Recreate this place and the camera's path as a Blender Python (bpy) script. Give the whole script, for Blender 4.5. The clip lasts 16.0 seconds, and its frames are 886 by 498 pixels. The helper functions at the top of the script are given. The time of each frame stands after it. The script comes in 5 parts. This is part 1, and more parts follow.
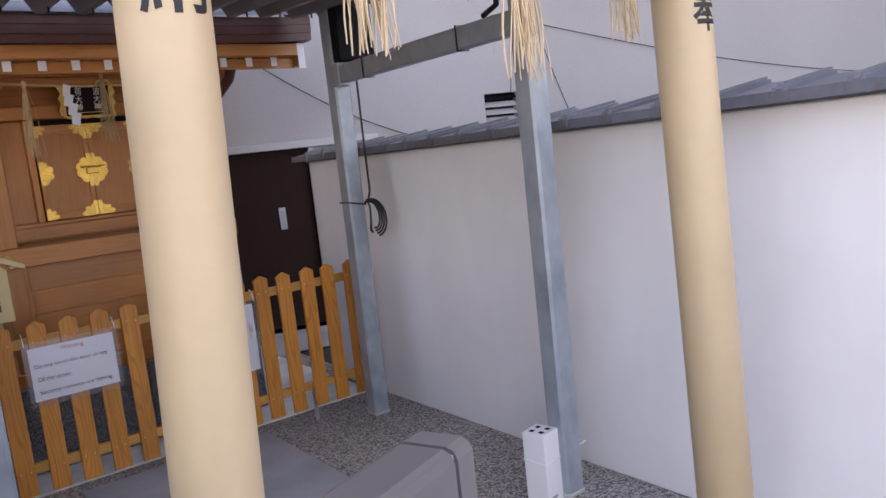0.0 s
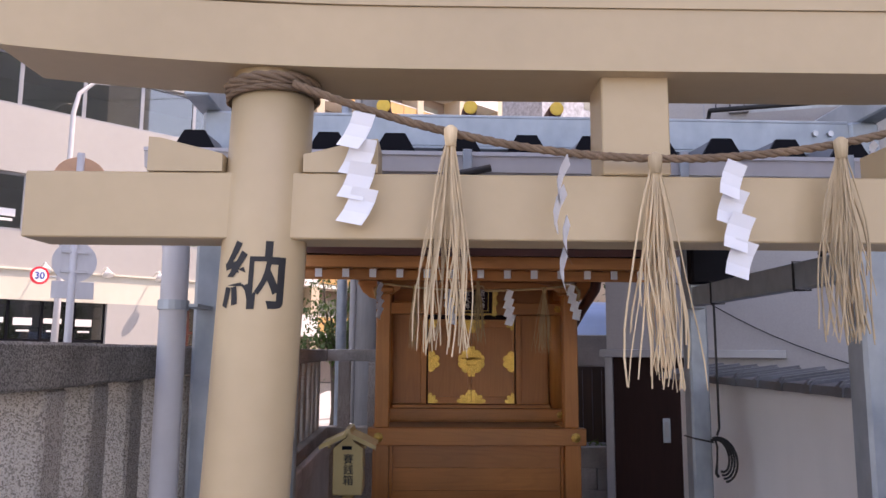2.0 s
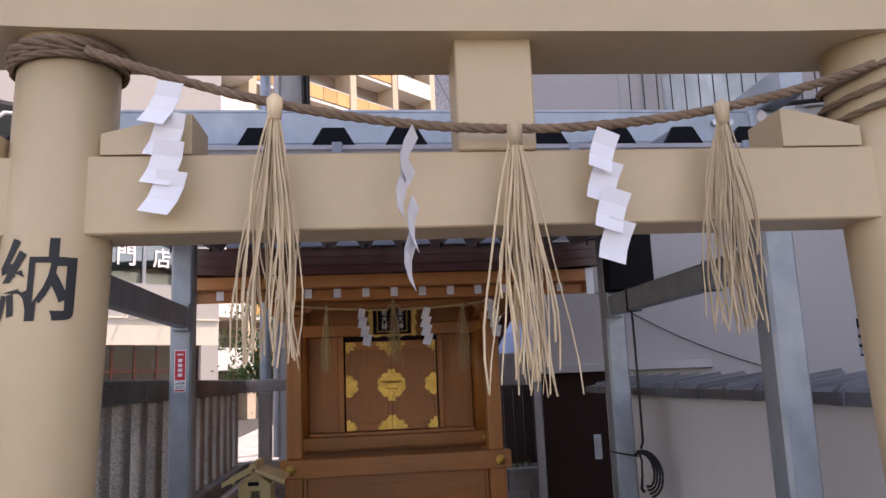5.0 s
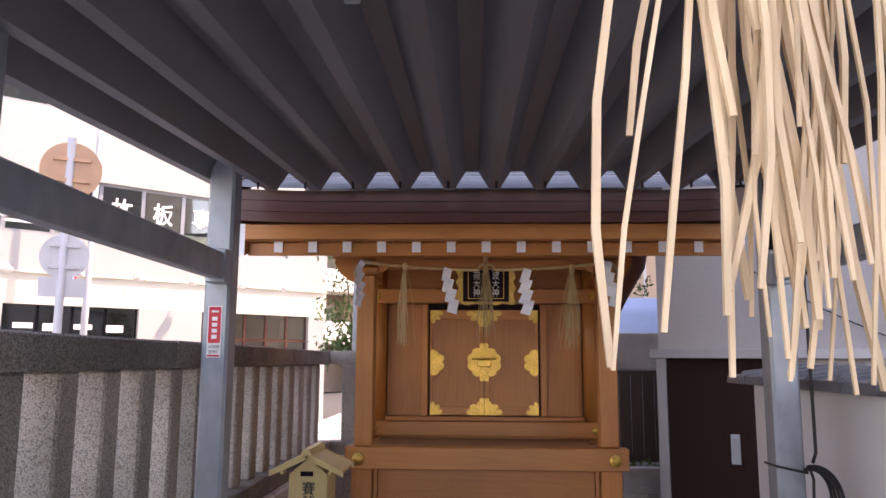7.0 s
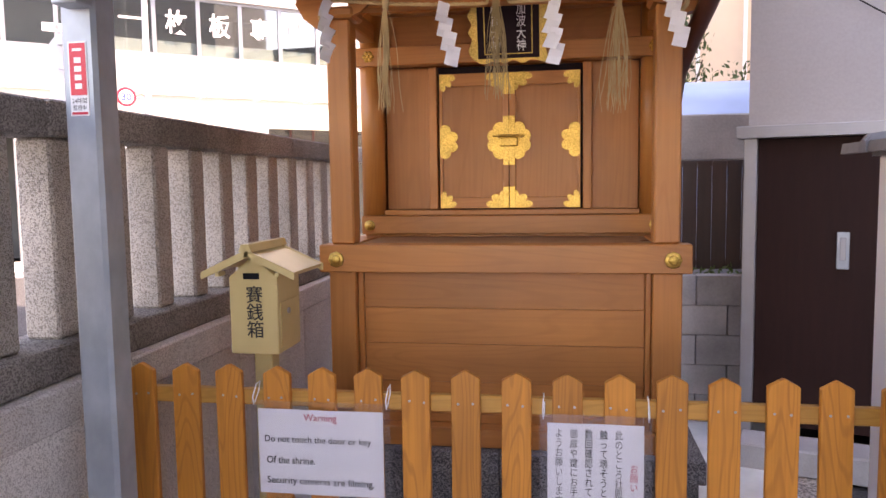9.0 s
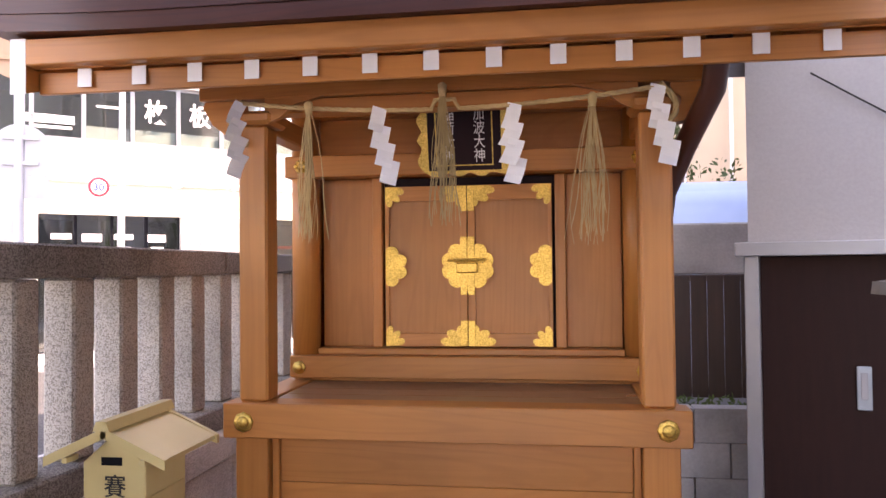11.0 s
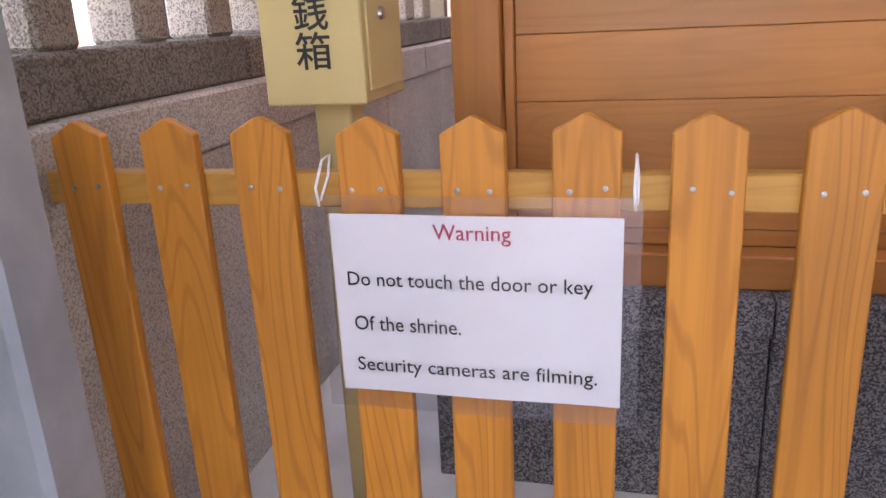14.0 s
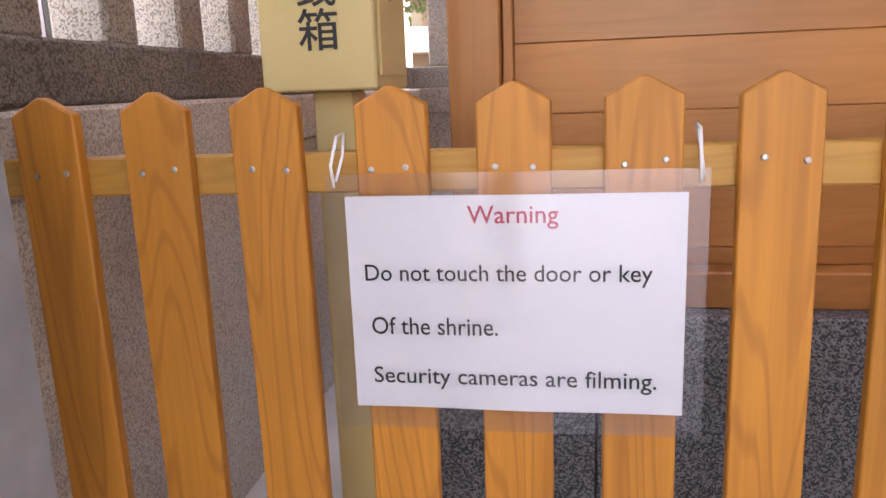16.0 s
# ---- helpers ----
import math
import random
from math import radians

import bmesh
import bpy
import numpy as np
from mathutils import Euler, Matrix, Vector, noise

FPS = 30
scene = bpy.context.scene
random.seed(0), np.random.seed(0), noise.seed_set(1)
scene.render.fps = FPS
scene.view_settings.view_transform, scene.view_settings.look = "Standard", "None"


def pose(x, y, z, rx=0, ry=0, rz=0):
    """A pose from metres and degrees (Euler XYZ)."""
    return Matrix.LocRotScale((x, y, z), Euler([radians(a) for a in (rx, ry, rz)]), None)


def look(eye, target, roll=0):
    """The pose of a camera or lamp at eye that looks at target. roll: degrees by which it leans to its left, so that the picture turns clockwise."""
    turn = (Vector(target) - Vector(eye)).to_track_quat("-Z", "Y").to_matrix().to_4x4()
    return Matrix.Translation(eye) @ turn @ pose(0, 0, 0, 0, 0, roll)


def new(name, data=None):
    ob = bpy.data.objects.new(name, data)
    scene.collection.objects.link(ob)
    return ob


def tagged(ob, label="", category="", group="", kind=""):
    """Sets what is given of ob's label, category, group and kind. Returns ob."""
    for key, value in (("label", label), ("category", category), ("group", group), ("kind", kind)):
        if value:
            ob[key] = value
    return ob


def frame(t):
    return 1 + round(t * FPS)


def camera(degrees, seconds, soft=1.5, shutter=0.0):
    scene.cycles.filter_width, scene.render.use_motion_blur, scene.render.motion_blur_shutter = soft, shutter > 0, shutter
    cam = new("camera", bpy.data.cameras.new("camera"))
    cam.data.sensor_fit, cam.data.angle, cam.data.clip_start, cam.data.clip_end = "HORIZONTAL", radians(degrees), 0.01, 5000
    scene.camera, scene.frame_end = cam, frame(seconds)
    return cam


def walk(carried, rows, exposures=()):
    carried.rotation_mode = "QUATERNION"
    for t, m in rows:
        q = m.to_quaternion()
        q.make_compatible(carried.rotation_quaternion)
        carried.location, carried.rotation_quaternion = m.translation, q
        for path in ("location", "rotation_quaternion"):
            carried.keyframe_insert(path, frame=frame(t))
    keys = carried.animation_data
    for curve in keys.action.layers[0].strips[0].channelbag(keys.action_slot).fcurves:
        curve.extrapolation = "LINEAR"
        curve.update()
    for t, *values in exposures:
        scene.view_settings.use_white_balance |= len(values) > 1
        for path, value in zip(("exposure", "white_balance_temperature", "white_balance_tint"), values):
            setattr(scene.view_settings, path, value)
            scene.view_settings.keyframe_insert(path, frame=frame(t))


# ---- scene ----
cam = camera(61.0, 16.0)
PATH = [
    (0, (-1.242, -5.692, 1.679), (-0.069, -4.1, 1.425), -6.3),
    (0.2, (-1.09, -5.715, 1.674), (-0.104, -3.994, 1.454), -6.0),
    (0.5, (-0.875, -5.731, 1.661), (-0.161, -3.873, 1.474), -4.4),
    (1, (-0.588, -5.72, 1.745), (-0.214, -3.76, 1.6), -0.8),
    (1.5, (-0.435, -5.769, 1.844), (-0.266, -3.777, 1.902), 0.5),
    (2, (-0.417, -5.817, 1.897), (-0.351, -3.836, 2.168), 0.4),
    (2.5, (-0.37, -5.84, 1.903), (-0.232, -3.878, 2.267), -0.4),
    (3, (-0.297, -5.848, 1.907), (0.003, -3.912, 2.31), -1.7),
    (3.5, (-0.231, -5.865, 1.911), (0.207, -3.963, 2.348), -2.8),
    (4, (-0.18, -5.871, 1.907), (0.341, -3.995, 2.364), -3.4),
    (4.2, (-0.174, -5.873, 1.906), (0.337, -3.993, 2.357), -3.5),
    (4.5, (-0.183, -5.832, 1.902), (0.266, -3.929, 2.326), -3.1),
    (5, (-0.216, -5.591, 1.862), (0.006, -3.632, 2.199), -2.3),
    (5.2, (-0.224, -5.47, 1.866), (-0.115, -3.495, 2.161), -2.5),
    (7.3, (0.007, -4.529, 1.817), (-0.103, -2.554, 2.109), -0.1),
    (7.5, (0.062, -4.439, 1.798), (-0.077, -2.454, 2.001), -0.6),
    (7.8, (0.148, -4.32, 1.739), (-0.027, -2.33, 1.821), -1.0),
    (8, (0.209, -4.233, 1.699), (0.012, -2.243, 1.714), -1.0),
    (8.5, (0.25, -3.954, 1.622), (-0.006, -1.974, 1.508), -0.6),
    (9, (0.262, -3.585, 1.631), (-0.059, -1.619, 1.456), -0.8),
    (9.5, (0.322, -3.309, 1.685), (-0.007, -1.343, 1.529), -0.9),
    (9.7, (0.336, -3.207, 1.713), (0.047, -1.232, 1.584), -0.9),
    (11.8, (0.341, -2.894, 1.836), (0.029, -0.921, 1.927), -0.6),
    (12, (0.334, -2.861, 1.783), (-0.054, -0.899, 1.806), -0.4),
    (12.5, (0.147, -2.704, 1.693), (-0.417, -0.799, 1.461), -1.5),
    (13, (-0.036, -2.509, 1.587), (-0.653, -0.662, 1.131), -3.8),
    (13.5, (-0.114, -2.369, 1.445), (-0.701, -0.547, 0.865), -4.3),
    (14, (-0.311, -2.281, 1.175), (-0.791, -0.437, 0.569), -2.9),
    (14.5, (-0.434, -2.218, 1.034), (-0.844, -0.326, 0.533), -1.7),
    (15, (-0.456, -2.197, 1.027), (-0.81, -0.277, 0.59), -1.6),
    (15.5, (-0.457, -2.201, 1.034), (-0.8, -0.279, 0.602), -2.0),
    (16, (-0.459, -2.204, 1.032), (-0.789, -0.278, 0.606), -2.2),
]
EXPOSURES = [(0, 2.5, 8600, 29), (1, 2.62, 8800, 29), (2, 1.8, 8300, 31), (3.5, 1.55, 8400, 29), (4.5, 1.55, 8400, 29), (5.2, 1.75, 8500, 30), (7.3, 2.6, 8800, 33), (8, 2.9, 9000, 34), (9, 3.25, 9300, 34), (12.5, 3.4, 9000, 33), (13.5, 3.65, 9000, 32), (14.5, 3.87, 10200, 31), (16, 3.83, 10300, 31)]
walk(cam, [(t, look(eye, target, roll)) for t, eye, target, roll in PATH], EXPOSURES)

# ---- light ----
world = bpy.data.worlds.new("sky")
scene.world = world
world.use_nodes = True
wt = world.node_tree
sky = wt.nodes.new("ShaderNodeTexSky")
sky.sky_type, sky.sun_disc = "NISHITA", False
SUN_EL, SUN_AZ = radians(60), radians(5)          # azimuth counted from +x towards +y
sky.sun_elevation, sky.sun_rotation = SUN_EL, radians(90) - SUN_AZ
wt.links.new(sky.outputs[0], wt.nodes["Background"].inputs[0])
wt.nodes["Background"].inputs[1].default_value = 0.15
sun_data = bpy.data.lights.new("sun", "SUN")
sun_data.energy, sun_data.angle, sun_data.color = 2.0, radians(0.5), (1, 0.95, 0.88)
sun = new("sun", sun_data)
sun.matrix_world = look((40 * math.cos(SUN_AZ) * math.cos(SUN_EL), 40 * math.sin(SUN_AZ) * math.cos(SUN_EL), 40 * math.sin(SUN_EL)), (0, 0, 0))

# ---- materials ----
def material(name, color, rough=0.6, metal=0.0, color2=None, grain=(40, 40, 40), stain=3.0, mix=0.35, bump=0.15, depth=0.002, spread=0.12, detail=6.0, grain_mix=0.5, coat=0.0, gloss=0.5):
    """Base colour varied by a fine grain, broad stains and a random shade for each piece."""
    m = bpy.data.materials.new(name)
    m.use_nodes = True
    nt = m.node_tree
    n, l = nt.nodes, nt.links
    b = n["Principled BSDF"]
    b.inputs["Metallic"].default_value = metal
    b.inputs["Coat Weight"].default_value = coat
    b.inputs["Specular IOR Level"].default_value = gloss
    tc = n.new("ShaderNodeTexCoord")
    info = n.new("ShaderNodeObjectInfo")
    shift = n.new("ShaderNodeVectorMath"); shift.operation = "ADD"
    scale_r = n.new("ShaderNodeMath"); scale_r.operation = "MULTIPLY"; scale_r.inputs[1].default_value = 17.0
    l.new(info.outputs["Random"], scale_r.inputs[0])
    l.new(tc.outputs["Object"], shift.inputs[0]); l.new(scale_r.outputs[0], shift.inputs[1])
    mp = n.new("ShaderNodeMapping"); mp.inputs["Scale"].default_value = grain
    l.new(shift.outputs[0], mp.inputs[0])
    fine = n.new("ShaderNodeTexNoise"); fine.inputs["Scale"].default_value = 1.0; fine.inputs["Detail"].default_value = detail
    l.new(mp.outputs[0], fine.inputs["Vector"])
    broad = n.new("ShaderNodeTexNoise"); broad.inputs["Scale"].default_value = stain; broad.inputs["Detail"].default_value = 4
    l.new(shift.outputs[0], broad.inputs["Vector"])
    c2 = color2 or tuple(c * 0.6 for c in color)
    r1 = n.new("ShaderNodeValToRGB")
    r1.color_ramp.elements[0].position, r1.color_ramp.elements[1].position = 0.32, 0.68
    r1.color_ramp.elements[0].color, r1.color_ramp.elements[1].color = (*c2, 1), (*color, 1)
    l.new(fine.outputs["Fac"], r1.inputs[0])
    plain = n.new("ShaderNodeMix"); plain.data_type = "RGBA"; plain.inputs[0].default_value = grain_mix
    plain.inputs[6].default_value = (*color, 1)
    l.new(r1.outputs[0], plain.inputs[7])
    r2 = n.new("ShaderNodeMapRange"); r2.inputs[1].default_value, r2.inputs[2].default_value = 0.3, 0.7
    r2.inputs[3].default_value, r2.inputs[4].default_value = 1 - mix, 1 + mix * 0.4
    l.new(broad.outputs["Fac"], r2.inputs[0])
    r3 = n.new("ShaderNodeMapRange"); r3.inputs[3].default_value, r3.inputs[4].default_value = 1 - spread, 1 + spread
    l.new(info.outputs["Random"], r3.inputs[0])
    mul = n.new("ShaderNodeMath"); mul.operation = "MULTIPLY"
    l.new(r2.outputs[0], mul.inputs[0]); l.new(r3.outputs[0], mul.inputs[1])
    tint = n.new("ShaderNodeVectorMath"); tint.operation = "SCALE"
    l.new(plain.outputs[2], tint.inputs[0]); l.new(mul.outputs[0], tint.inputs["Scale"])
    l.new(tint.outputs[0], b.inputs["Base Color"])
    rr = n.new("ShaderNodeMapRange"); rr.inputs[3].default_value, rr.inputs[4].default_value = max(rough - 0.12, 0.03), min(rough + 0.12, 1)
    l.new(broad.outputs["Fac"], rr.inputs[0]); l.new(rr.outputs[0], b.inputs["Roughness"])
    if bump:
        bp = n.new("ShaderNodeBump"); bp.inputs["Strength"].default_value = bump; bp.inputs["Distance"].default_value = depth
        l.new(fine.outputs["Fac"], bp.inputs["Height"]); l.new(bp.outputs[0], b.inputs["Normal"])
    return m


def flat_material(name, color, rough=0.5, metal=0.0, emit=0.0, gloss=0.5):
    m = bpy.data.materials.new(name)
    m.use_nodes = True
    b = m.node_tree.nodes["Principled BSDF"]
    b.inputs["Base Color"].default_value, b.inputs["Roughness"].default_value, b.inputs["Metallic"].default_value = (*color, 1), rough, metal
    b.inputs["Specular IOR Level"].default_value = gloss
    if emit:
        b.inputs["Emission Color"].default_value, b.inputs["Emission Strength"].default_value = (*color, 1), emit
    return m


def wood(name, color, dark, along, size=1.0, rough=0.45, spread=0.08, grain_mix=0.7, rings=0.45, coat=0.0):
    """Planed wood: rings stretched along one axis, over the fine grain."""
    g = [90 / size] * 3
    g["xyz".index(along)] = 2.2 / size
    m = material(name, color, rough, 0, dark, tuple(g), 2.0, 0.22, 0.12, 0.0008, spread, 5, grain_mix * 0.6, coat)
    n, l = m.node_tree.nodes, m.node_tree.links
    tint = [x for x in n if x.type == "VECT_MATH" and x.operation == "SCALE"][0]
    shift = [x for x in n if x.type == "VECT_MATH" and x.operation == "ADD"][0]
    mp = n.new("ShaderNodeMapping")
    s = [9.0 / size] * 3
    s["xyz".index(along)] = 0.9 / size
    mp.inputs["Scale"].default_value = s
    l.new(shift.outputs[0], mp.inputs[0])
    ns = n.new("ShaderNodeTexNoise"); ns.inputs["Scale"].default_value = 1; ns.inputs["Detail"].default_value = 0.7; ns.inputs["Distortion"].default_value = 0.25
    l.new(mp.outputs[0], ns.inputs["Vector"])
    mu = n.new("ShaderNodeMath"); mu.operation = "MULTIPLY"; mu.inputs[1].default_value = 85
    l.new(ns.outputs["Fac"], mu.inputs[0])
    sn = n.new("ShaderNodeMath"); sn.operation = "SINE"
    l.new(mu.outputs[0], sn.inputs[0])
    mr = n.new("ShaderNodeMapRange"); mr.inputs[1].default_value, mr.inputs[2].default_value = 0.45, 1.0
    mr.inputs[3].default_value, mr.inputs[4].default_value = 0, rings
    l.new(sn.outputs[0], mr.inputs[0])
    mx = n.new("ShaderNodeMix"); mx.data_type = "RGBA"
    plain = [x for x in n if x.type == "MIX"][0]
    l.new(mr.outputs[0], mx.inputs[0]); l.new(plain.outputs[2], mx.inputs[6]); mx.inputs[7].default_value = (*dark, 1)
    l.new(mx.outputs[2], tint.inputs[0])
    return m


def speckled(name, light, dark, scale, rough=0.8, balance=0.5, bump=0.5, depth=0.003, stain=1.2, mix=0.3, third=None, spread=0.12):
    """Stone or washed aggregate: crystals or pebbles of two or three colours."""
    m = material(name, light, rough, 0, dark, (scale,) * 3, stain, mix, 0, 0, spread, 3, 0.4)
    n, l = m.node_tree.nodes, m.node_tree.links
    tint = [x for x in n if x.type == "VECT_MATH" and x.operation == "SCALE"][0]
    shift = [x for x in n if x.type == "VECT_MATH" and x.operation == "ADD"][0]
    vo = n.new("ShaderNodeTexVoronoi"); vo.inputs["Scale"].default_value = scale
    l.new(shift.outputs[0], vo.inputs["Vector"])
    sep = n.new("ShaderNodeSeparateColor"); l.new(vo.outputs["Color"], sep.inputs[0])
    rp = n.new("ShaderNodeValToRGB")
    e = rp.color_ramp.elements
    e[0].position, e[1].position = max(balance - 0.25, 0), min(balance + 0.25, 1)
    e[0].color, e[1].color = (*dark, 1), (*light, 1)
    if third:
        q = rp.color_ramp.elements.new(balance); q.color = (*third, 1)
    l.new(sep.outputs[0], rp.inputs[0]); l.new(rp.outputs[0], tint.inputs[0])
    bp = n.new("ShaderNodeBump"); bp.inputs["Strength"].default_value = bump; bp.inputs["Distance"].default_value = depth; bp.invert = True
    l.new(vo.outputs["Distance"], bp.inputs["Height"]); l.new(bp.outputs[0], n["Principled BSDF"].inputs["Normal"])
    return m


TORII = material("cream_paint", (0.555, 0.415, 0.25), 0.42, 0, (0.515, 0.385, 0.23), (25, 25, 25), 1.5, 0.12, 0.05, 0.001, 0.02)
GALV = material("galvanised_steel", (0.40, 0.45, 0.49), 0.45, 0.35, (0.27, 0.32, 0.36), (14, 14, 9), 5, 0.18, 0.05, 0.0006, 0.04, 8, 0.7)
PLATE = material("roof_plate_steel", (0.185, 0.19, 0.205), 0.5, 0.2, (0.155, 0.16, 0.175), (6, 2, 6), 2, 0.15, 0, 0, 0.03)
PIPE = material("grey_plastic_pipe", (0.55, 0.55, 0.57), 0.4, 0, (0.48, 0.48, 0.5), (20, 20, 6), 3, 0.12, 0, 0, 0.02)
SHRINE_Z = wood("shrine_wood_upright", (0.52, 0.195, 0.048), (0.36, 0.118, 0.025), "z", 1.4, 0.42, 0.05, 0.55, 0.22, 0.05)
SHRINE_X = wood("shrine_wood_level", (0.52, 0.195, 0.048), (0.36, 0.118, 0.025), "x", 1.4, 0.42, 0.06, 0.55, 0.25, 0.05)
SHRINE_Y = wood("shrine_wood_deep", (0.52, 0.195, 0.048), (0.36, 0.118, 0.025), "y", 1.4, 0.42, 0.05, 0.55, 0.22, 0.05)
DECK = wood("porch_board_wood", (0.26, 0.125, 0.06), (0.18, 0.08, 0.04), "x", 1.4, 0.3, 0.06)
FASCIA = wood("dark_red_fascia", (0.085, 0.022, 0.012), (0.05, 0.012, 0.008), "x", 1.5, 0.4, 0.04)
PICKET = wood("picket_wood", (0.66, 0.245, 0.034), (0.33, 0.098, 0.012), "z", 0.85, 0.5, 0.10, 0.55, 0.42)
RAILW = wood("fence_rail_wood", (0.60, 0.30, 0.065), (0.40, 0.17, 0.03), "x", 1.0, 0.5, 0.08, 0.5, 0.35)
STONE = speckled("grey_granite", (0.57, 0.52, 0.46), (0.27, 0.235, 0.205), 240, 0.95, 0.42, 0.8, 0.005, 1.6, 0.40, (0.48, 0.43, 0.375), 0.10)
WEATHERED = speckled("weathered_granite", (0.37, 0.345, 0.315), (0.155, 0.14, 0.125), 220, 0.95, 0.45, 0.8, 0.005, 2.2, 0.45, (0.27, 0.25, 0.225), 0.12)
PALESTONE = speckled("pale_granite", (0.74, 0.71, 0.67), (0.44, 0.41, 0.38), 240, 0.9, 0.42, 0.5, 0.003, 1.6, 0.25, (0.62, 0.59, 0.55), 0.06)
PLINTH = speckled("dark_granite", (0.25, 0.26, 0.28), (0.035, 0.04, 0.05), 260, 0.6, 0.5, 0.15, 0.001, 2, 0.2, (0.12, 0.125, 0.14), 0.06)
GRAVEL = speckled("washed_gravel", (0.55, 0.50, 0.45), (0.17, 0.155, 0.145), 105, 0.9, 0.5, 0.9, 0.008, 0.7, 0.3, (0.36, 0.325, 0.30), 0)
CONCRETE = material("worn_concrete", (0.40, 0.40, 0.405), 0.85, 0, (0.31, 0.31, 0.315), (120, 120, 120), 2.2, 0.25, 0.4, 0.002, 0.03)
PALE = material("pale_painted_floor", (0.76, 0.79, 0.78), 0.7, 0, (0.60, 0.70, 0.68), (8, 8, 8), 3, 0.25, 0.2, 0.001, 0)
WHITEWALL = material("white_plaster", (0.86, 0.85, 0.85), 0.85, 0, (0.78, 0.77, 0.77), (7, 7, 1.6), 0.9, 0.10, 0.2, 0.002, 0, 6, 0.35)
TILE = material("grey_roof_tile", (0.145, 0.155, 0.18), 0.4, 0.0, (0.10, 0.105, 0.12), (30, 30, 30), 5, 0.25, 0.1, 0.001, 0.14)
GREYWALL = material("grey_render", (0.42, 0.40, 0.39), 0.9, 0, (0.365, 0.345, 0.335), (60, 60, 60), 0.6, 0.12, 0.3, 0.003, 0)
DARKDOOR = material("dark_brown_door", (0.030, 0.013, 0.011), 0.6, 0, (0.022, 0.010, 0.009), (40, 40, 3), 2, 0.15, 0.05, 0.0006, 0.03, gloss=0.12)
BROWNFENCE = material("brown_slat", (0.075, 0.045, 0.035), 0.55, 0, (0.05, 0.03, 0.024), (40, 40, 3), 2, 0.2, 0.1, 0.001, 0.12)
FRAMEGREY = material("light_grey_aluminium", (0.34, 0.35, 0.37), 0.4, 0.5, (0.30, 0.31, 0.33), (10, 10, 10), 2, 0.1, 0, 0, 0)
BLOCK = material("stained_concrete_block", (0.56, 0.55, 0.53), 0.9, 0, (0.42, 0.41, 0.39), (60, 60, 60), 2.2, 0.38, 0.4, 0.003, 0.08)
GOLD = material("gilt_metal", (0.88, 0.58, 0.17), 0.34, 1.0, (0.42, 0.24, 0.045), (170, 170, 170), 14, 0.25, 0.8, 0.002, 0.03, 4, 0.75)
GILTPAINT = material("gilt_paint", (0.72, 0.47, 0.07), 0.45, 0.2, (0.62, 0.39, 0.05), (60, 60, 60), 8, 0.1, 0.1, 0.001, 0.03)
ROPE = material("brown_straw_rope", (0.25, 0.165, 0.105), 0.9, 0, (0.12, 0.075, 0.045), (300, 300, 300), 12, 0.3, 0.5, 0.001, 0.1)
STRAW = material("pale_straw", (0.72, 0.55, 0.35), 0.75, 0, (0.54, 0.39, 0.22), (260, 260, 20), 14, 0.25, 0.2, 0.0005, 0.3)
OLDSTRAW = material("aged_straw", (0.50, 0.36, 0.18), 0.85, 0, (0.36, 0.24, 0.11), (260, 260, 20), 14, 0.25, 0.2, 0.0005, 0.3)
PAPER = material("white_paper", (0.84, 0.84, 0.86), 0.7, 0, (0.80, 0.80, 0.83), (12, 12, 12), 4, 0.04, 0, 0, 0)
CREAMBOX = material("cream_enamel", (0.60, 0.47, 0.22), 0.35, 0, (0.56, 0.43, 0.19), (20, 20, 20), 2, 0.08, 0, 0, 0, 6, 0.4, 0.2)
INK = flat_material("black_ink", (0.012, 0.012, 0.014), 0.6)
REDINK = flat_material("red_ink", (0.62, 0.03, 0.09), 0.6)
SIGNRED = flat_material("sign_red", (0.70, 0.02, 0.045), 0.45)
WHITE = flat_material("white_paint", (0.82, 0.82, 0.82), 0.5)
BLACKBOX = flat_material("black_plastic", (0.006, 0.006, 0.009), 0.6, 0.0, 0.0, 0.12)
CABLE = flat_material("black_rubber", (0.012, 0.012, 0.013), 0.5)
STEEL = flat_material("zinc_screw", (0.42, 0.42, 0.43), 0.35, 1.0)
LACQUER = flat_material("dark_lacquer", (0.02, 0.007, 0.009), 0.5, 0.0, 0.0, 0.15)
BROWNPIPE = flat_material("brown_downpipe", (0.075, 0.022, 0.014), 0.35)
SHINGLE = material("slate_copper_shingle", (0.20, 0.21, 0.235), 0.35, 0.3, (0.13, 0.135, 0.15), (20, 20, 20), 3, 0.25, 0.1, 0.001, 0.1)
FACADE = material("white_facade_render", (0.38, 0.372, 0.36), 0.8, 0, (0.40, 0.392, 0.38), (5, 5, 5), 0.4, 0.06, 0.1, 0.003, 0)
CREAMFACADE = material("cream_facade_band", (0.62, 0.59, 0.50), 0.8, 0, (0.66, 0.63, 0.55), (5, 5, 5), 0.4, 0.06, 0, 0, 0)
APART = material("beige_tile_apartment", (0.60, 0.49, 0.36), 0.8, 0, (0.54, 0.44, 0.32), (8, 8, 8), 0.3, 0.1, 0, 0, 0.04)
APARTWHITE = material("white_balcony", (0.78, 0.74, 0.68), 0.8, 0, (0.72, 0.68, 0.62), (4, 4, 4), 0.3, 0.08, 0, 0, 0.04)
APARTORANGE = material("orange_balcony_panel", (0.66, 0.38, 0.14), 0.6, 0, (0.60, 0.34, 0.12), (4, 4, 4), 0.3, 0.1, 0, 0, 0.12)
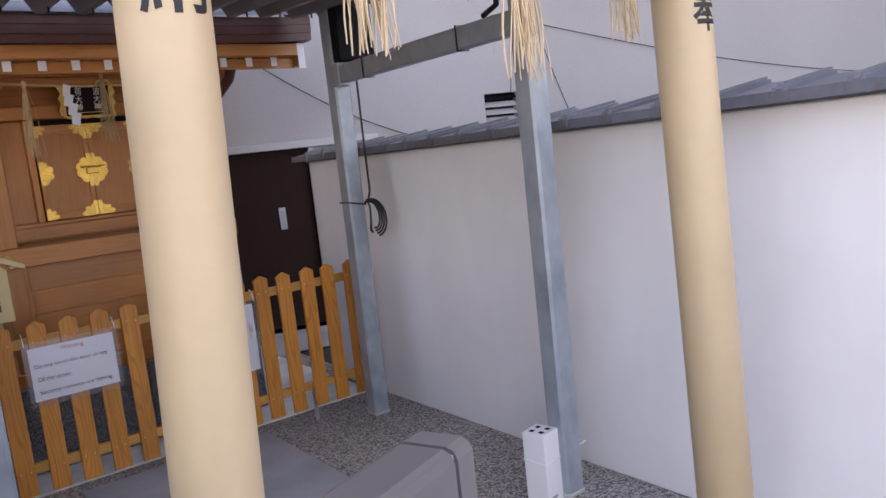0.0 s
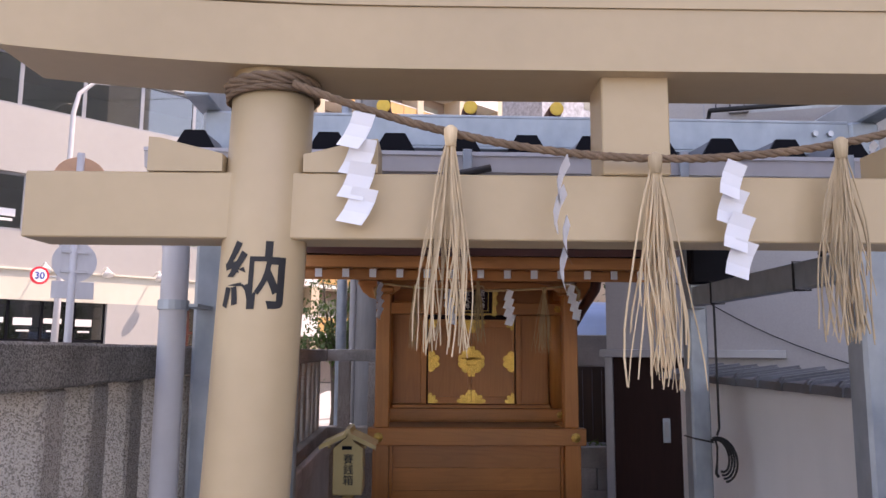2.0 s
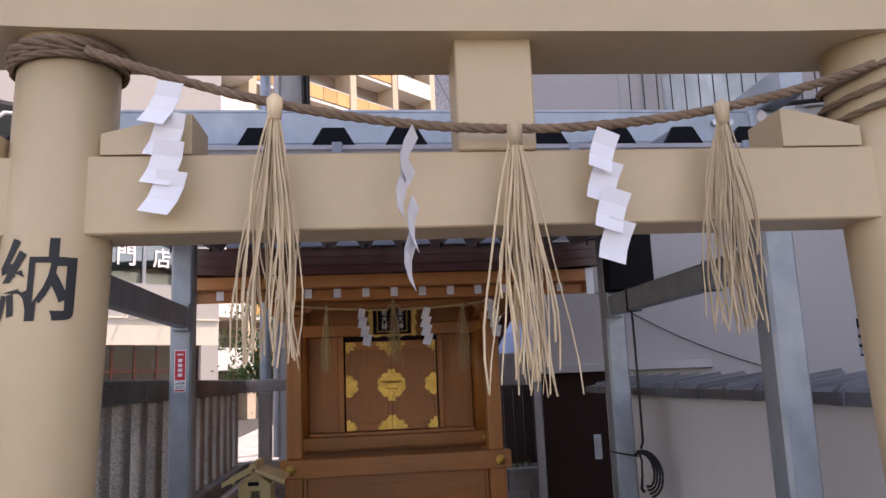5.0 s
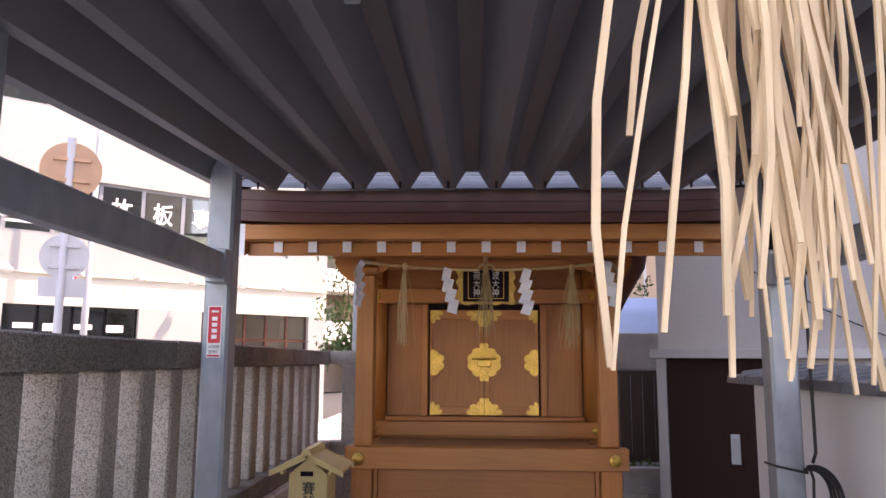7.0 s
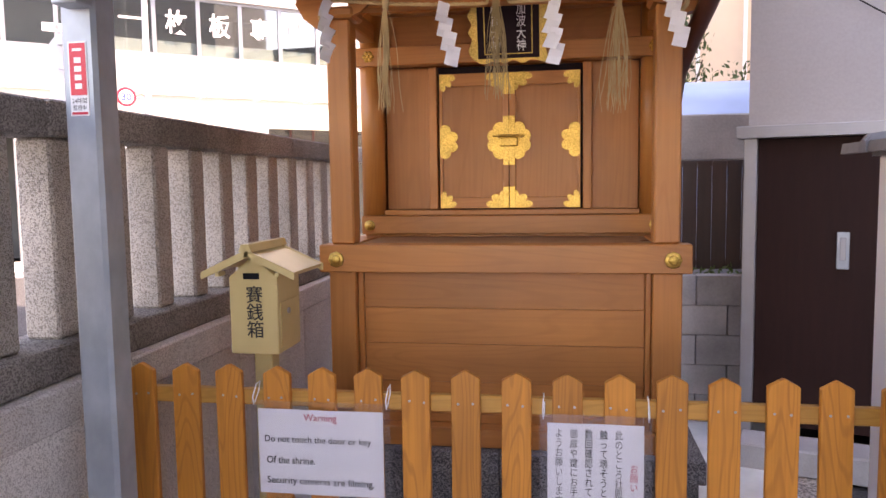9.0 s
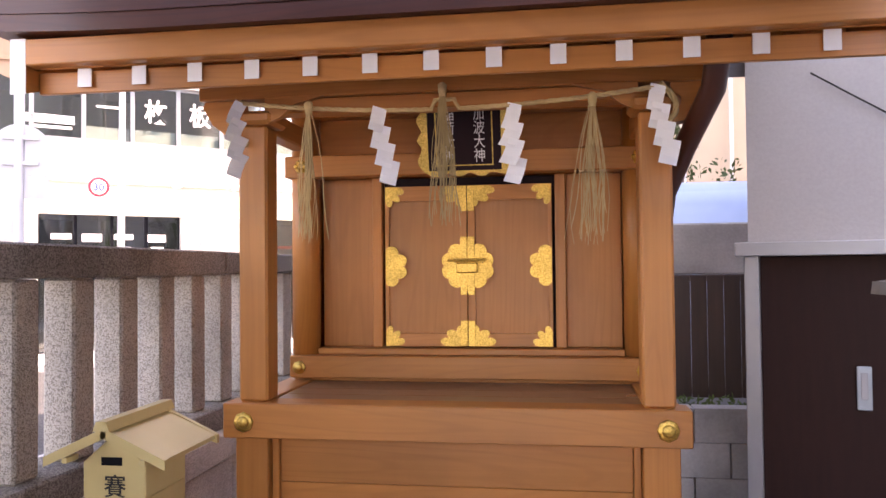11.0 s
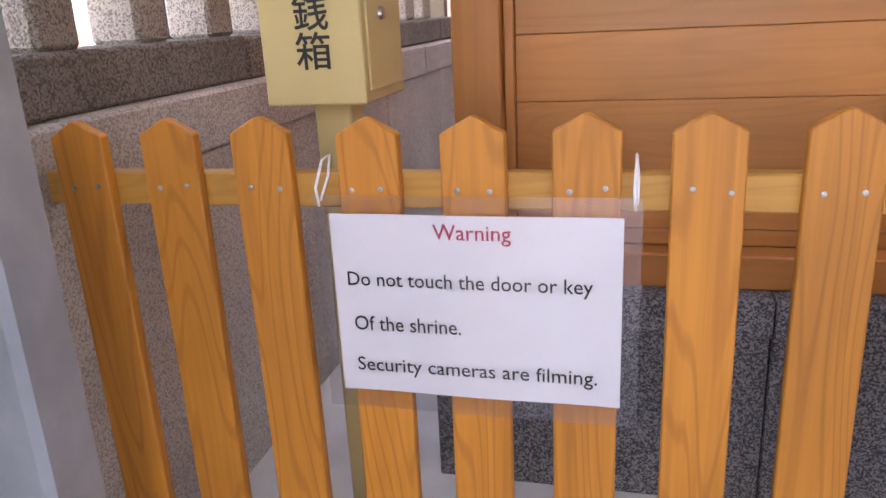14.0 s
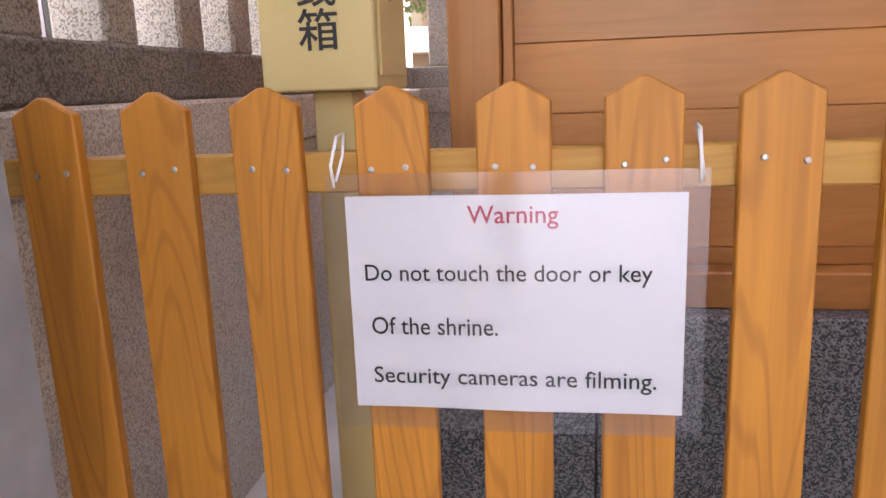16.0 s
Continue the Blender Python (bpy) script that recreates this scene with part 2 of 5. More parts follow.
# apartment beige darkened to brown, with the balcony shade put into it
SHADEWALL = material("shaded_brown_wall", (0.30, 0.23, 0.19), 0.8, 0, (0.26, 0.2, 0.16), (4, 4, 4), 0.3, 0.1, 0, 0, 0)
ASPHALT = speckled("asphalt", (0.075, 0.075, 0.078), (0.03, 0.03, 0.032), 60, 0.9, 0.5, 0.5, 0.006, 0.3, 0.3, None, 0)
CONPOLE = material("utility_pole_concrete", (0.33, 0.33, 0.335), 0.85, 0, (0.26, 0.26, 0.265), (30, 30, 4), 1, 0.2, 0.2, 0.002, 0)
LEAF = material("leaf_green", (0.085, 0.14, 0.03), 0.5, 0, (0.04, 0.08, 0.015), (6, 6, 6), 2, 0.4, 0, 0, 0.35)
BARK = material("bark", (0.12, 0.09, 0.065), 0.9, 0, (0.07, 0.05, 0.035), (30, 30, 6), 3, 0.3, 0.6, 0.01, 0)
CABINET = material("grey_painted_cabinet", (0.13, 0.12, 0.118), 0.35, 0.1, (0.115, 0.107, 0.105), (15, 15, 15), 2, 0.1, 0, 0, 0)
BLUETARP = material("pale_blue_tarpaulin", (0.42, 0.55, 0.78), 0.5, 0, (0.36, 0.49, 0.72), (3, 3, 3), 1.2, 0.15, 0.3, 0.01, 0)
PEACH = material("peach_far_wall", (0.72, 0.58, 0.44), 0.8, 0, (0.66, 0.53, 0.40), (3, 3, 3), 0.5, 0.1, 0, 0, 0)


def glass(name, tint=(0.8, 0.86, 0.86), rough=0.05, alpha=0.3):
    m = bpy.data.materials.new(name)
    m.use_nodes = True
    n, l = m.node_tree.nodes, m.node_tree.links
    out = n["Material Output"]
    tr, gl, mx = n.new("ShaderNodeBsdfTransparent"), n.new("ShaderNodeBsdfGlossy"), n.new("ShaderNodeMixShader")
    tr.inputs[0].default_value = (*tint, 1)
    gl.inputs["Roughness"].default_value = rough
    mx.inputs[0].default_value = alpha
    l.new(tr.outputs[0], mx.inputs[1]); l.new(gl.outputs[0], mx.inputs[2]); l.new(mx.outputs[0], out.inputs[0])
    return m


PANE = glass("window_glass", (0.62, 0.68, 0.66), 0.03, 0.16)
FILM = glass("laminating_film", (0.97, 0.97, 0.98), 0.12, 0.10)
FROST = material("frosted_glass", (0.60, 0.64, 0.64), 0.22, 0, (0.40, 0.45, 0.46), (22, 22, 5), 3, 0.3, 0.3, 0.003, 0)
# the shade of an unlit room is put into this dark colour
DARKIN = material("shaded_interior", (0.10, 0.10, 0.095), 0.9, 0, (0.06, 0.06, 0.06), (1, 1, 1), 0.5, 0.4, 0, 0, 0)
INTER = material("office_interior", (0.34, 0.34, 0.29), 0.9, 0, (0.22, 0.22, 0.19), (0.7, 0.7, 0.7), 0.5, 0.3, 0, 0, 0)


# ---- mesh helpers ----
def box(bm, x0, x1, y0, y1, z0, z1, bevel=0.0, m=None):
    r = bmesh.ops.create_cube(bm, size=1)
    vs = r["verts"]
    for v in vs:
        v.co = Vector((x0 + (v.co.x + 0.5) * (x1 - x0), y0 + (v.co.y + 0.5) * (y1 - y0), z0 + (v.co.z + 0.5) * (z1 - z0)))
    if bevel:
        es = list({e for v in vs for e in v.link_edges})
        out = bmesh.ops.bevel(bm, geom=es, offset=bevel, segments=1, affect="EDGES", profile=0.5)
        vs = list({v for f in out["faces"] for v in f.verts} | {v for v in vs if v.is_valid})
    if m is not None:
        bmesh.ops.transform(bm, matrix=m, verts=vs)
    return vs


def prism(bm, pts, axis, a, b, m=None):
    """A closed outline, extruded along an axis from a to b. pts: the two other coordinates, in xyz order."""
    def put(p, q):
        return {"x": (q, p[0], p[1]), "y": (p[0], q, p[1]), "z": (p[0], p[1], q)}[axis]
    va, vb = [bm.verts.new(put(p, a)) for p in pts], [bm.verts.new(put(p, b)) for p in pts]
    n = len(pts)
    fs = [bm.faces.new(va), bm.faces.new(vb[::-1])]
    for i in range(n):
        fs.append(bm.faces.new((va[i], vb[i], vb[(i + 1) % n], va[(i + 1) % n])))
    if m is not None:
        bmesh.ops.transform(bm, matrix=m, verts=va + vb)
    bmesh.ops.recalc_face_normals(bm, faces=fs)
    return va + vb


def tube(bm, pts, radius, sides=8, closed=False):
    """A round bar along points; radius is one number or one a point."""
    pts = [Vector(p) for p in pts]
    rs = radius if isinstance(radius, (list, tuple)) else [radius] * len(pts)
    rings, ref = [], None
    for i, p in enumerate(pts):
        d = (pts[min(i + 1, len(pts) - 1)] - pts[max(i - 1, 0)]).normalized()
        if ref is None:
            ref = d.orthogonal().normalized()
        ref = (ref - d * ref.dot(d)).normalized()
        s = d.cross(ref)
        rings.append([bm.verts.new(p + rs[i] * (math.cos(2 * math.pi * k / sides) * ref + math.sin(2 * math.pi * k / sides) * s)) for k in range(sides)])
    for a, b in zip(rings, rings[1:]):
        for k in range(sides):
            bm.faces.new((a[k], a[(k + 1) % sides], b[(k + 1) % sides], b[k]))
    bm.faces.new(rings[0][::-1]); bm.faces.new(rings[-1])
    return rings


def cyl(bm, x, y, z0, z1, r, r2=None, sides=24):
    tube(bm, [(x, y, z0), (x, y, z1)], [r, r if r2 is None else r2], sides)


def finish(name, bm, mat, smooth=False):
    me = bpy.data.meshes.new(name)
    bm.to_mesh(me); bm.free()
    me.materials.append(mat)
    if smooth:
        for p in me.polygons:
            p.use_smooth = True
    return me


def thing(name, at, label, category, group="", kind=""):
    e = new(name)
    e.location = at
    e.empty_display_size = 0.1
    return tagged(e, label, category, group, kind)


def adopt(ob, parent):
    ob.parent = parent
    top = parent
    m = parent.matrix_basis.copy() if parent.parent is None else parent.parent.matrix_basis @ parent.matrix_parent_inverse @ parent.matrix_basis
    ob.matrix_parent_inverse = m.inverted()
    return ob


def part(name, bm, mat, parent, label="", smooth=False):
    ob = new(name, finish(name, bm, mat, smooth))
    adopt(ob, parent)
    return tagged(ob, label)


def solo(name, bm, mat, label, category, group="", kind="", smooth=False):
    return tagged(new(name, finish(name, bm, mat, smooth)), label, category, group, kind)


def piece(name, mesh, parent, at, turn=(0, 0, 0)):
    """One of many alike pieces, sharing a mesh."""
    ob = new(name, mesh)
    ob.matrix_basis = pose(*at, *turn)
    return adopt(ob, parent)


def writing(name, body, mat, parent, at, size, turn=(90, 0, 0), width=None, height=None, lines=1.0, bold=0.0, align="CENTER", thick=0.0004):
    """Letters in the built-in font, as a mesh, stretched to a width and height."""
    cu = bpy.data.curves.new(name, "FONT")
    cu.body, cu.size, cu.align_x, cu.align_y, cu.space_line = body, size, align, "CENTER", lines
    cu.offset, cu.extrude = bold, thick
    cu.resolution_u = 3
    tmp = bpy.data.objects.new(name, cu)
    scene.collection.objects.link(tmp)
    dg = bpy.context.evaluated_depsgraph_get()
    me = bpy.data.meshes.new_from_object(tmp.evaluated_get(dg))
    bpy.data.objects.remove(tmp)
    xs, ys = [v.co.x for v in me.vertices] or [0, 1], [v.co.y for v in me.vertices] or [0, 1]
    kx = width / max(max(xs) - min(xs), 1e-6) if width else 1
    ky = height / max(max(ys) - min(ys), 1e-6) if height else 1
    cx = (max(xs) + min(xs)) / 2 if width else 0
    cy = (max(ys) + min(ys)) / 2 if height else 0
    for v in me.vertices:
        v.co.x, v.co.y = (v.co.x - cx) * kx, (v.co.y - cy) * ky
    me.materials.clear(); me.materials.append(mat)
    ob = new(name, me)
    ob.matrix_basis = pose(*at, *turn)
    return adopt(ob, parent) if parent else ob



# ---- setting: ground, walls ----
bm = bmesh.new(); box(bm, -400, 400, -400, 400, -0.3, -0.02)
solo("ground", bm, ASPHALT, "grey asphalt street ground reaching the distance", "ground", kind="structure")
bm = bmesh.new(); box(bm, -1.62, 1.62, -7.5, 3.2, -0.1, 0.0)
solo("floor", bm, GRAVEL, "washed pea gravel paving of the shrine yard", "paving", kind="structure")
bm = bmesh.new(); box(bm, -0.58, 0.545, -7.4, -1.12, -0.05, 0.006, 0.003)
solo("pavement", bm, CONCRETE, "smooth grey concrete approach path between gravel", "path", kind="structure")
bm = bmesh.new(); box(bm, -1.33, 1.44, -0.98, 2.4, -0.05, 0.012, 0.003)
solo("floor_inner", bm, PALE, "pale painted concrete floor behind the picket fence", "floor", kind="structure")

# white plaster wall and its tile coping
WX = 1.482
wall = thing("wall_east", (WX, -4, 0), "white plaster boundary wall with water stains", "wall", kind="structure")
W_END = -0.37
bm = bmesh.new(); box(bm, WX, WX + 0.16, -9.0, W_END, 0, 1.712, 0.006)
part("wall_body", bm, WHITEWALL, wall)
bm = bmesh.new(); prism(bm, [(WX - 0.03, 1.712), (WX + 0.18, 1.712), (WX + 0.18, 1.765), (WX + 0.10, 1.765), (WX - 0.03, 1.735)], "y", -9.0, W_END - 0.005)
part("coping_bed", bm, TILE, wall)
# a tile: shallow pan, rolled side edge with a tapering nose, drip lip
TP = 0.262
bm = bmesh.new()
prism(bm, [(-0.145, -0.020), (0.21, 0.034), (0.21, 0.052), (-0.145, 0.004)], "y", 0.004, TP + 0.012)
prism(bm, [(-0.152, -0.034), (-0.138, -0.036), (-0.132, 0.004), (-0.146, 0.006)], "y", 0.03, TP + 0.006)
for (ya, yb, lift) in ((0.0, 0.016, 0.014), (0.016, 0.040, 0.026), (0.040, 0.062, 0.013)):
    prism(bm, [(-0.158, -0.036), (-0.135, -0.034), (0.215, 0.04), (0.215, 0.054 + lift), (-0.140, 0.006 + lift), (-0.158, -0.004 + lift * 0.6)], "y", ya, yb)
tile_mesh = finish("coping_tile", bm, TILE)
y = W_END
while y > -8.8:
    y -= TP
    piece("coping_tile", tile_mesh, wall, (WX + 0.01, y, 1.757), (0, 0, 0))

# grey rendered building behind the wall; u runs along its front
GB = Matrix.Translation((1.31, 1.04, 0)) @ Matrix.Rotation(math.atan2(-0.309, 0.951), 4, "Z")


def front_with_holes(bm, u0, u1, z0, z1, y0, y1, holes, m):
    """A wall slab with rectangular openings (u0, u1, z0, z1) cut through."""
    us = sorted({u0, u1, *[h[0] for h in holes], *[h[1] for h in holes]})
    zs = sorted({z0, z1, *[h[2] for h in holes], *[h[3] for h in holes]})
    for a, b in zip(us, us[1:]):
        run = None
        for c, d in zip(zs, zs[1:]):
            solid = not any(h[0] < (a + b) / 2 < h[1] and h[2] < (c + d) / 2 < h[3] for h in holes)
            if solid:
                run = (run[0], d) if run else (c, d)
            if (not solid or d == zs[-1]) and run:
                box(bm, a, b, y0, y1, run[0], run[1], 0, m); run = None
    bmesh.ops.remove_doubles(bm, verts=bm.verts[:], dist=0.0005)


grey = thing("neighbour_building", (4, 0, 0), "grey rendered concrete building with recessed windows and balcony rail", "building")
holes = [(1.30, 2.46, 4.05, 5.27), (3.22, 5.6, 4.05, 5.47), (2.66, 3.02, 1.90, 2.21), (0.03, 0.83, 0.0, 1.86), (6.6, 8.4, 4.05, 5.47)]
bm = bmesh.new()
# unseen upper height, up to 21 m, is added to shade the yard
front_with_holes(bm, 0, 11.5, 0, 21, 0, 0.3, holes, GB)
part("front_wall", bm, GREYWALL, grey)
bm = bmesh.new()
box(bm, 0, 0.3, 0.3, 6, 0, 21, 0, GB); box(bm, 0.3, 11.5, 5.7, 6, 0, 21, 0, GB); box(bm, 11.2, 11.5, 0.3, 5.7, 0, 21, 0, GB)
part("side_walls", bm, GREYWALL, grey)
bm = bmesh.new(); box(bm, 0, 11.5, 0.0, 6, 21, 21.2, 0, GB)
part("roof", bm, GREYWALL, grey)
for (a, b, c, d) in (holes[0], holes[1]):
    bm = bmesh.new()
    box(bm, a - 0.17, b + 0.17, -0.05, 0.0, d, d + 0.19, 0.004, GB)
    box(bm, a - 0.17, a, -0.05, 0.0, c, d, 0.004, GB); box(bm, b, b + 0.17, -0.05, 0.0, c, d, 0.004, GB)
    part("window_surround", bm, GREYWALL, grey, "small mosaic tiled window surround")
    bm = bmesh.new()
    n = max(1, round((b - a) / 1.2))
    for i in range(n + 1):
        u = a + (b - a) * i / n
        box(bm, max(a, u - 0.022), min(b, u + 0.022), 0.14, 0.18, c, d, 0.003, GB)
    box(bm, a, b, 0.14, 0.18, c, c + 0.04, 0.003, GB); box(bm, a, b, 0.14, 0.18, d - 0.10, d - 0.05, 0.003, GB)
    wf = part("window_frame", bm, FRAMEGREY, grey, "silver aluminium sash frame")
    bm = bmesh.new(); box(bm, a, b, 0.155, 0.163, c, d, 0, GB)
    part("pane", bm, FROST, grey, "patterned frosted glass with a curtain behind")
    bm = bmesh.new(); box(bm, a, b, 0.17, 0.30, d - 0.05, d, 0, GB)
    part("window_head", bm, DARKIN, grey)
# balcony rails below the windows
for (u0, u1) in ((0.95, 2.8), (3.0, 5.8)):
    bm = bmesh.new()
    for zz in (4.0, 4.82):
        tube(bm, [GB @ Vector((u0, -0.32, zz)), GB @ Vector((u1, -0.32, zz))], 0.022, 8)
        for u in (u0, u1):
            tube(bm, [GB @ Vector((u, -0.32, zz)), GB @ Vector((u, 0.0, zz))], 0.018, 6)
    rail = part("window_rail", bm, CABLE, grey, "dark metal safety rail in front of a window", True)
    u = u0 + 0.05
    while u < u1:
        bm = bmesh.new(); box(bm, u - 0.005, u + 0.005, -0.325, -0.315, 4.0, 4.82, 0.001, GB)
        part("rail_bar", bm, CABLE, rail); u += 0.115
for u in (0.92, 2.82):
    bm = bmesh.new(); box(bm, u - 0.006, u + 0.006, -0.004, 0.001, 2.6, 20.9, 0, GB)
    part("control_joint", bm, FRAMEGREY, grey)
# louvred vent
bm = bmesh.new()
a, b, c, d = holes[2]
box(bm, a, b, 0.1, 0.12, c, d, 0, GB)
part("vent_back", bm, BLACKBOX, grey)
for i in range(4):
    bm = bmesh.new()
    z = c + 0.02 + i * (d - c) / 4
    prism(bm, [(0.01, z), (0.03, z), (0.09, z + 0.055), (0.07, z + 0.055)], "x", a, b, GB)
    part("vent_slat", bm, BLACKBOX if i == 3 else GREYWALL, grey)
bm = bmesh.new(); box(bm, 0.9, 11.5, -0.12, 0.0, 1.62, 1.70, 0.005, GB)
part("ledge", bm, BROWNFENCE, grey, "thin dark ledge along the foot of the wall")
bm = bmesh.new(); box(bm, 3.0, 3.16, -0.14, 0.0, 3.74, 3.84, 0.01, GB)
part("pipe_outlet", bm, FRAMEGREY, grey)
for pts in ([(0.3, -0.03, 2.75), (2.2, -0.03, 1.75)], [(3.05, -0.02, 3.75), (3.7, -0.02, 1.72)], [(3.1, -0.02, 3.75), (2.95, -0.02, 2.2)], [(3.0, -0.03, 2.95), (8.5, -0.03, 2.0)]):
    bm = bmesh.new()
    p0, p1 = Vector(pts[0]), Vector(pts[1])
    tube(bm, [GB @ (p0.lerp(p1, i / 12) - Vector((0, 0, 0.12 * math.sin(math.pi * i / 12)))) for i in range(13)], 0.0045, 6)
    part("cable", bm, CABLE, grey)
# door of that building
bm = bmesh.new(); box(bm, 0.05, 0.81, 0.05, 0.09, 0.17, 1.86, 0.004, GB)
door = thing("door_1", (1.6, 0.95, 0.17), "dark brown sliding entrance door, closed, in grey aluminium frame", "door", kind="structure")
part("door_leaf", bm, DARKDOOR, door)
bm = bmesh.new()
box(bm, -0.02, 0.05, -0.03, 0.12, 0.0, 1.86, 0.004, GB); box(bm, 0.81, 0.86, -0.03, 0.12, 0.0, 1.86, 0.004, GB)
box(bm, -0.06, 1.5, -0.06, 0.12, 1.86, 1.93, 0.004, GB)
part("door_frame", bm, FRAMEGREY, door)
bm = bmesh.new(); box(bm, 0.47, 0.535, 0.035, 0.05, 1.115, 1.325, 0.004, GB)
h = part("door_handle", bm, GALV, door, "recessed steel pull plate")
bm = bmesh.new(); box(bm, 0.487, 0.518, 0.031, 0.036, 1.165, 1.295, 0.003, GB)
part("recess", bm, FRAMEGREY, h)
bm = bmesh.new(); box(bm, 0.0, 1.6, -0.30, -0.03, 0.0, 0.15, 0.01, GB)
part("door_step", bm, CONCRETE, door)

# tall plain wall, added out of view on the sunny side to shade the yard
bm = bmesh.new(); box(bm, 9.0, 9.6, -12.5, -1.42, 0, 22)
solo("wall_far_east", bm, GREYWALL, "tall plain grey wall added out of view to shade the yard", "wall", kind="structure")

# ---- stone fence on the street side ----
sf = thing("stone_fence", (-1.45, -2, 0), "weathered grey granite pillar fence on a low plinth", "stone fence")
Y_END = 2.02


def slab_run(name, x0, x1, z0, z1, ya, yb, length, bevel=0.008, mat=STONE):
    y, i = ya, 0
    while y < yb - 0.01:
        e = min(y + length, yb)
        bm = bmesh.new(); box(bm, x0, x1, y + 0.002, e - 0.002, z0 + 0.0015 * (i % 2), z1 - 0.0015 * (i % 3), bevel)
        part(name, bm, mat, sf)
        y, i = e, i + 1


slab_run("top_rail", -1.535, -1.345, 1.795, 1.915, -4.65, Y_END + 0.09, 1.078, mat=WEATHERED)
slab_run("foot_band", -1.56, -1.315, 1.02, 1.135, -4.7, Y_END + 0.1, 1.078, mat=WEATHERED)
slab_run("plinth_cap", -1.60, -1.27, 0.885, 1.02, -4.74, Y_END + 0.12, 1.2, mat=PALESTONE)
slab_run("plinth_block", -1.59, -1.285, 0.0, 0.885, -4.72, Y_END + 0.1, 0.9, 0.005, mat=PALESTONE)
rng = random.Random(4)
bm = bmesh.new()
box(bm, -0.063, 0.063, -0.062, 0.062, 0, 0.66, 0.010)
pillar_mesh = finish("pillar", bm, STONE)
yy = -0.7125 - 0.305 * 12
while yy < Y_END - 0.1:
    piece("pillar", pillar_mesh, sf, (-1.435 + rng.uniform(-0.004, 0.004), yy + rng.uniform(-0.006, 0.006), 1.135), (0, 0, rng.uniform(-1.2, 1.2)))
    yy += 0.305
# the return behind the shrine
sr = thing("stone_fence_return", (0, 2.1, 0), "weathered grey granite pillar fence behind the shrine", "stone fence")
for (z0, z1, h0) in ((1.795, 1.915, 0.09), (1.02, 1.135, 0.12), (0.885, 1.02, 0.16), (0.0, 0.885, 0.15)):
    x = -1.34
    while x < 0.7:
        e = min(x + 1.05, 0.72)
        bm = bmesh.new(); box(bm, x + 0.002, e - 0.002, Y_END + 0.05 - h0 + 0.06, Y_END + 0.05 + h0, z0, z1, 0.006)
        part("stone_course", bm, STONE, sr); x = e
x = -1.16
while x < 0.7:
    piece("pillar", pillar_mesh, sr, (x, Y_END + 0.06, 1.135), (0, 0, 90 + rng.uniform(-1, 1))); x += 0.305

# block wall, planter and brown slat fence beside the shrine
bw = thing("block_wall", (1.0, 1.9, 0), "stained grey concrete block wall with a planting strip", "wall")
for r in range(5):
    x = 0.72 - (0.2 if r % 2 else 0)
    while x < 1.7:
        a, b = max(x, 0.72), min(x + 0.395, 1.7)
        if b - a > 0.03:
            bm = bmesh.new(); box(bm, a + 0.0015, b - 0.0015, 1.55, 1.67, r * 0.2 + 0.0015, r * 0.2 + 0.1985, 0.003)
            part("block", bm, BLOCK, bw)
        x += 0.4
bm = bmesh.new(); box(bm, 0.7, 2.2, 1.9, 2.05, 1.76, 2.08, 0.01)
part("upper_wall", bm, BLOCK, bw, "pale rough rendered wall top")
bm = bmesh.new(); box(bm, 0.7, 1.7, 1.67, 1.9, 0.85, 0.95)
part("soil", bm, BARK, bw)
bs = thing("slat_fence", (1.0, 1.85, 0.95), "dark brown upright slat fence on the block wall", "fence")
bm = bmesh.new(); box(bm, -0.0475, 0.0475, 0, 0.014, 1.01, 1.755, 0.003)
slat_mesh = finish("slat", bm, BROWNFENCE)
x = 0.72
while x < 1.62:
    piece("slat", slat_mesh, bs, (x, 1.84, 0)); x += 0.098
for z in (1.03, 1.72):
    bm = bmesh.new(); box(bm, 0.68, 1.66, 1.855, 1.885, z, z + 0.04, 0.003)
    part("slat_rail", bm, BROWNFENCE, bs)
rng = random.Random(11)


def leaf_clump(bm, centre, spread, count, size, rng):
    for _ in range(count):
        p = Vector(centre) + Vector([rng.gauss(0, s) for s in spread])
        m = Matrix.Translation(p) @ Euler([rng.uniform(0, 6.28) for _ in range(3)]).to_matrix().to_4x4()
        s = size * rng.uniform(0.6, 1.3)
        vs = [bm.verts.new(m @ Vector(q)) for q in ((-s, 0, 0), (-0.3 * s, 0.42 * s, 0.1 * s), (s, 0, 0), (-0.3 * s, -0.42 * s, 0.1 * s))]
        bm.faces.new(vs)


bm = bmesh.new()
for i in range(26):
    leaf_clump(bm, (0.75 + i * 0.036, 1.70 + rng.uniform(-0.02, 0.05), 0.985), (0.02, 0.02, 0.025), 14, 0.022, rng)
solo("low_shrub", bm, LEAF, "low green leafy plants in the planting strip", "plant", kind="stuff")

# ---- steel canopy ----
can = thing("steel_canopy", (0, -2.4, 0), "galvanised steel carport canopy with folded grey roof plates", "canopy")
POSTS = {"fl": (-1.165, -3.28), "fr": (1.112, -3.275), "rl": (-1.20, -1.545), "rr": (1.148, -1.51)}
for kx, (px, py) in POSTS.items():
    bm = bmesh.new(); box(bm, px, px + 0.112, py, py + 0.112, 0, 2.722, 0.012)
    post = part("post", bm, GALV, can)
    bm = bmesh.new(); box(bm, px - 0.004, px + 0.116, py - 0.004, py + 0.116, 0, 0.035, 0.012)
    part("post_foot", bm, BLOCK, post)


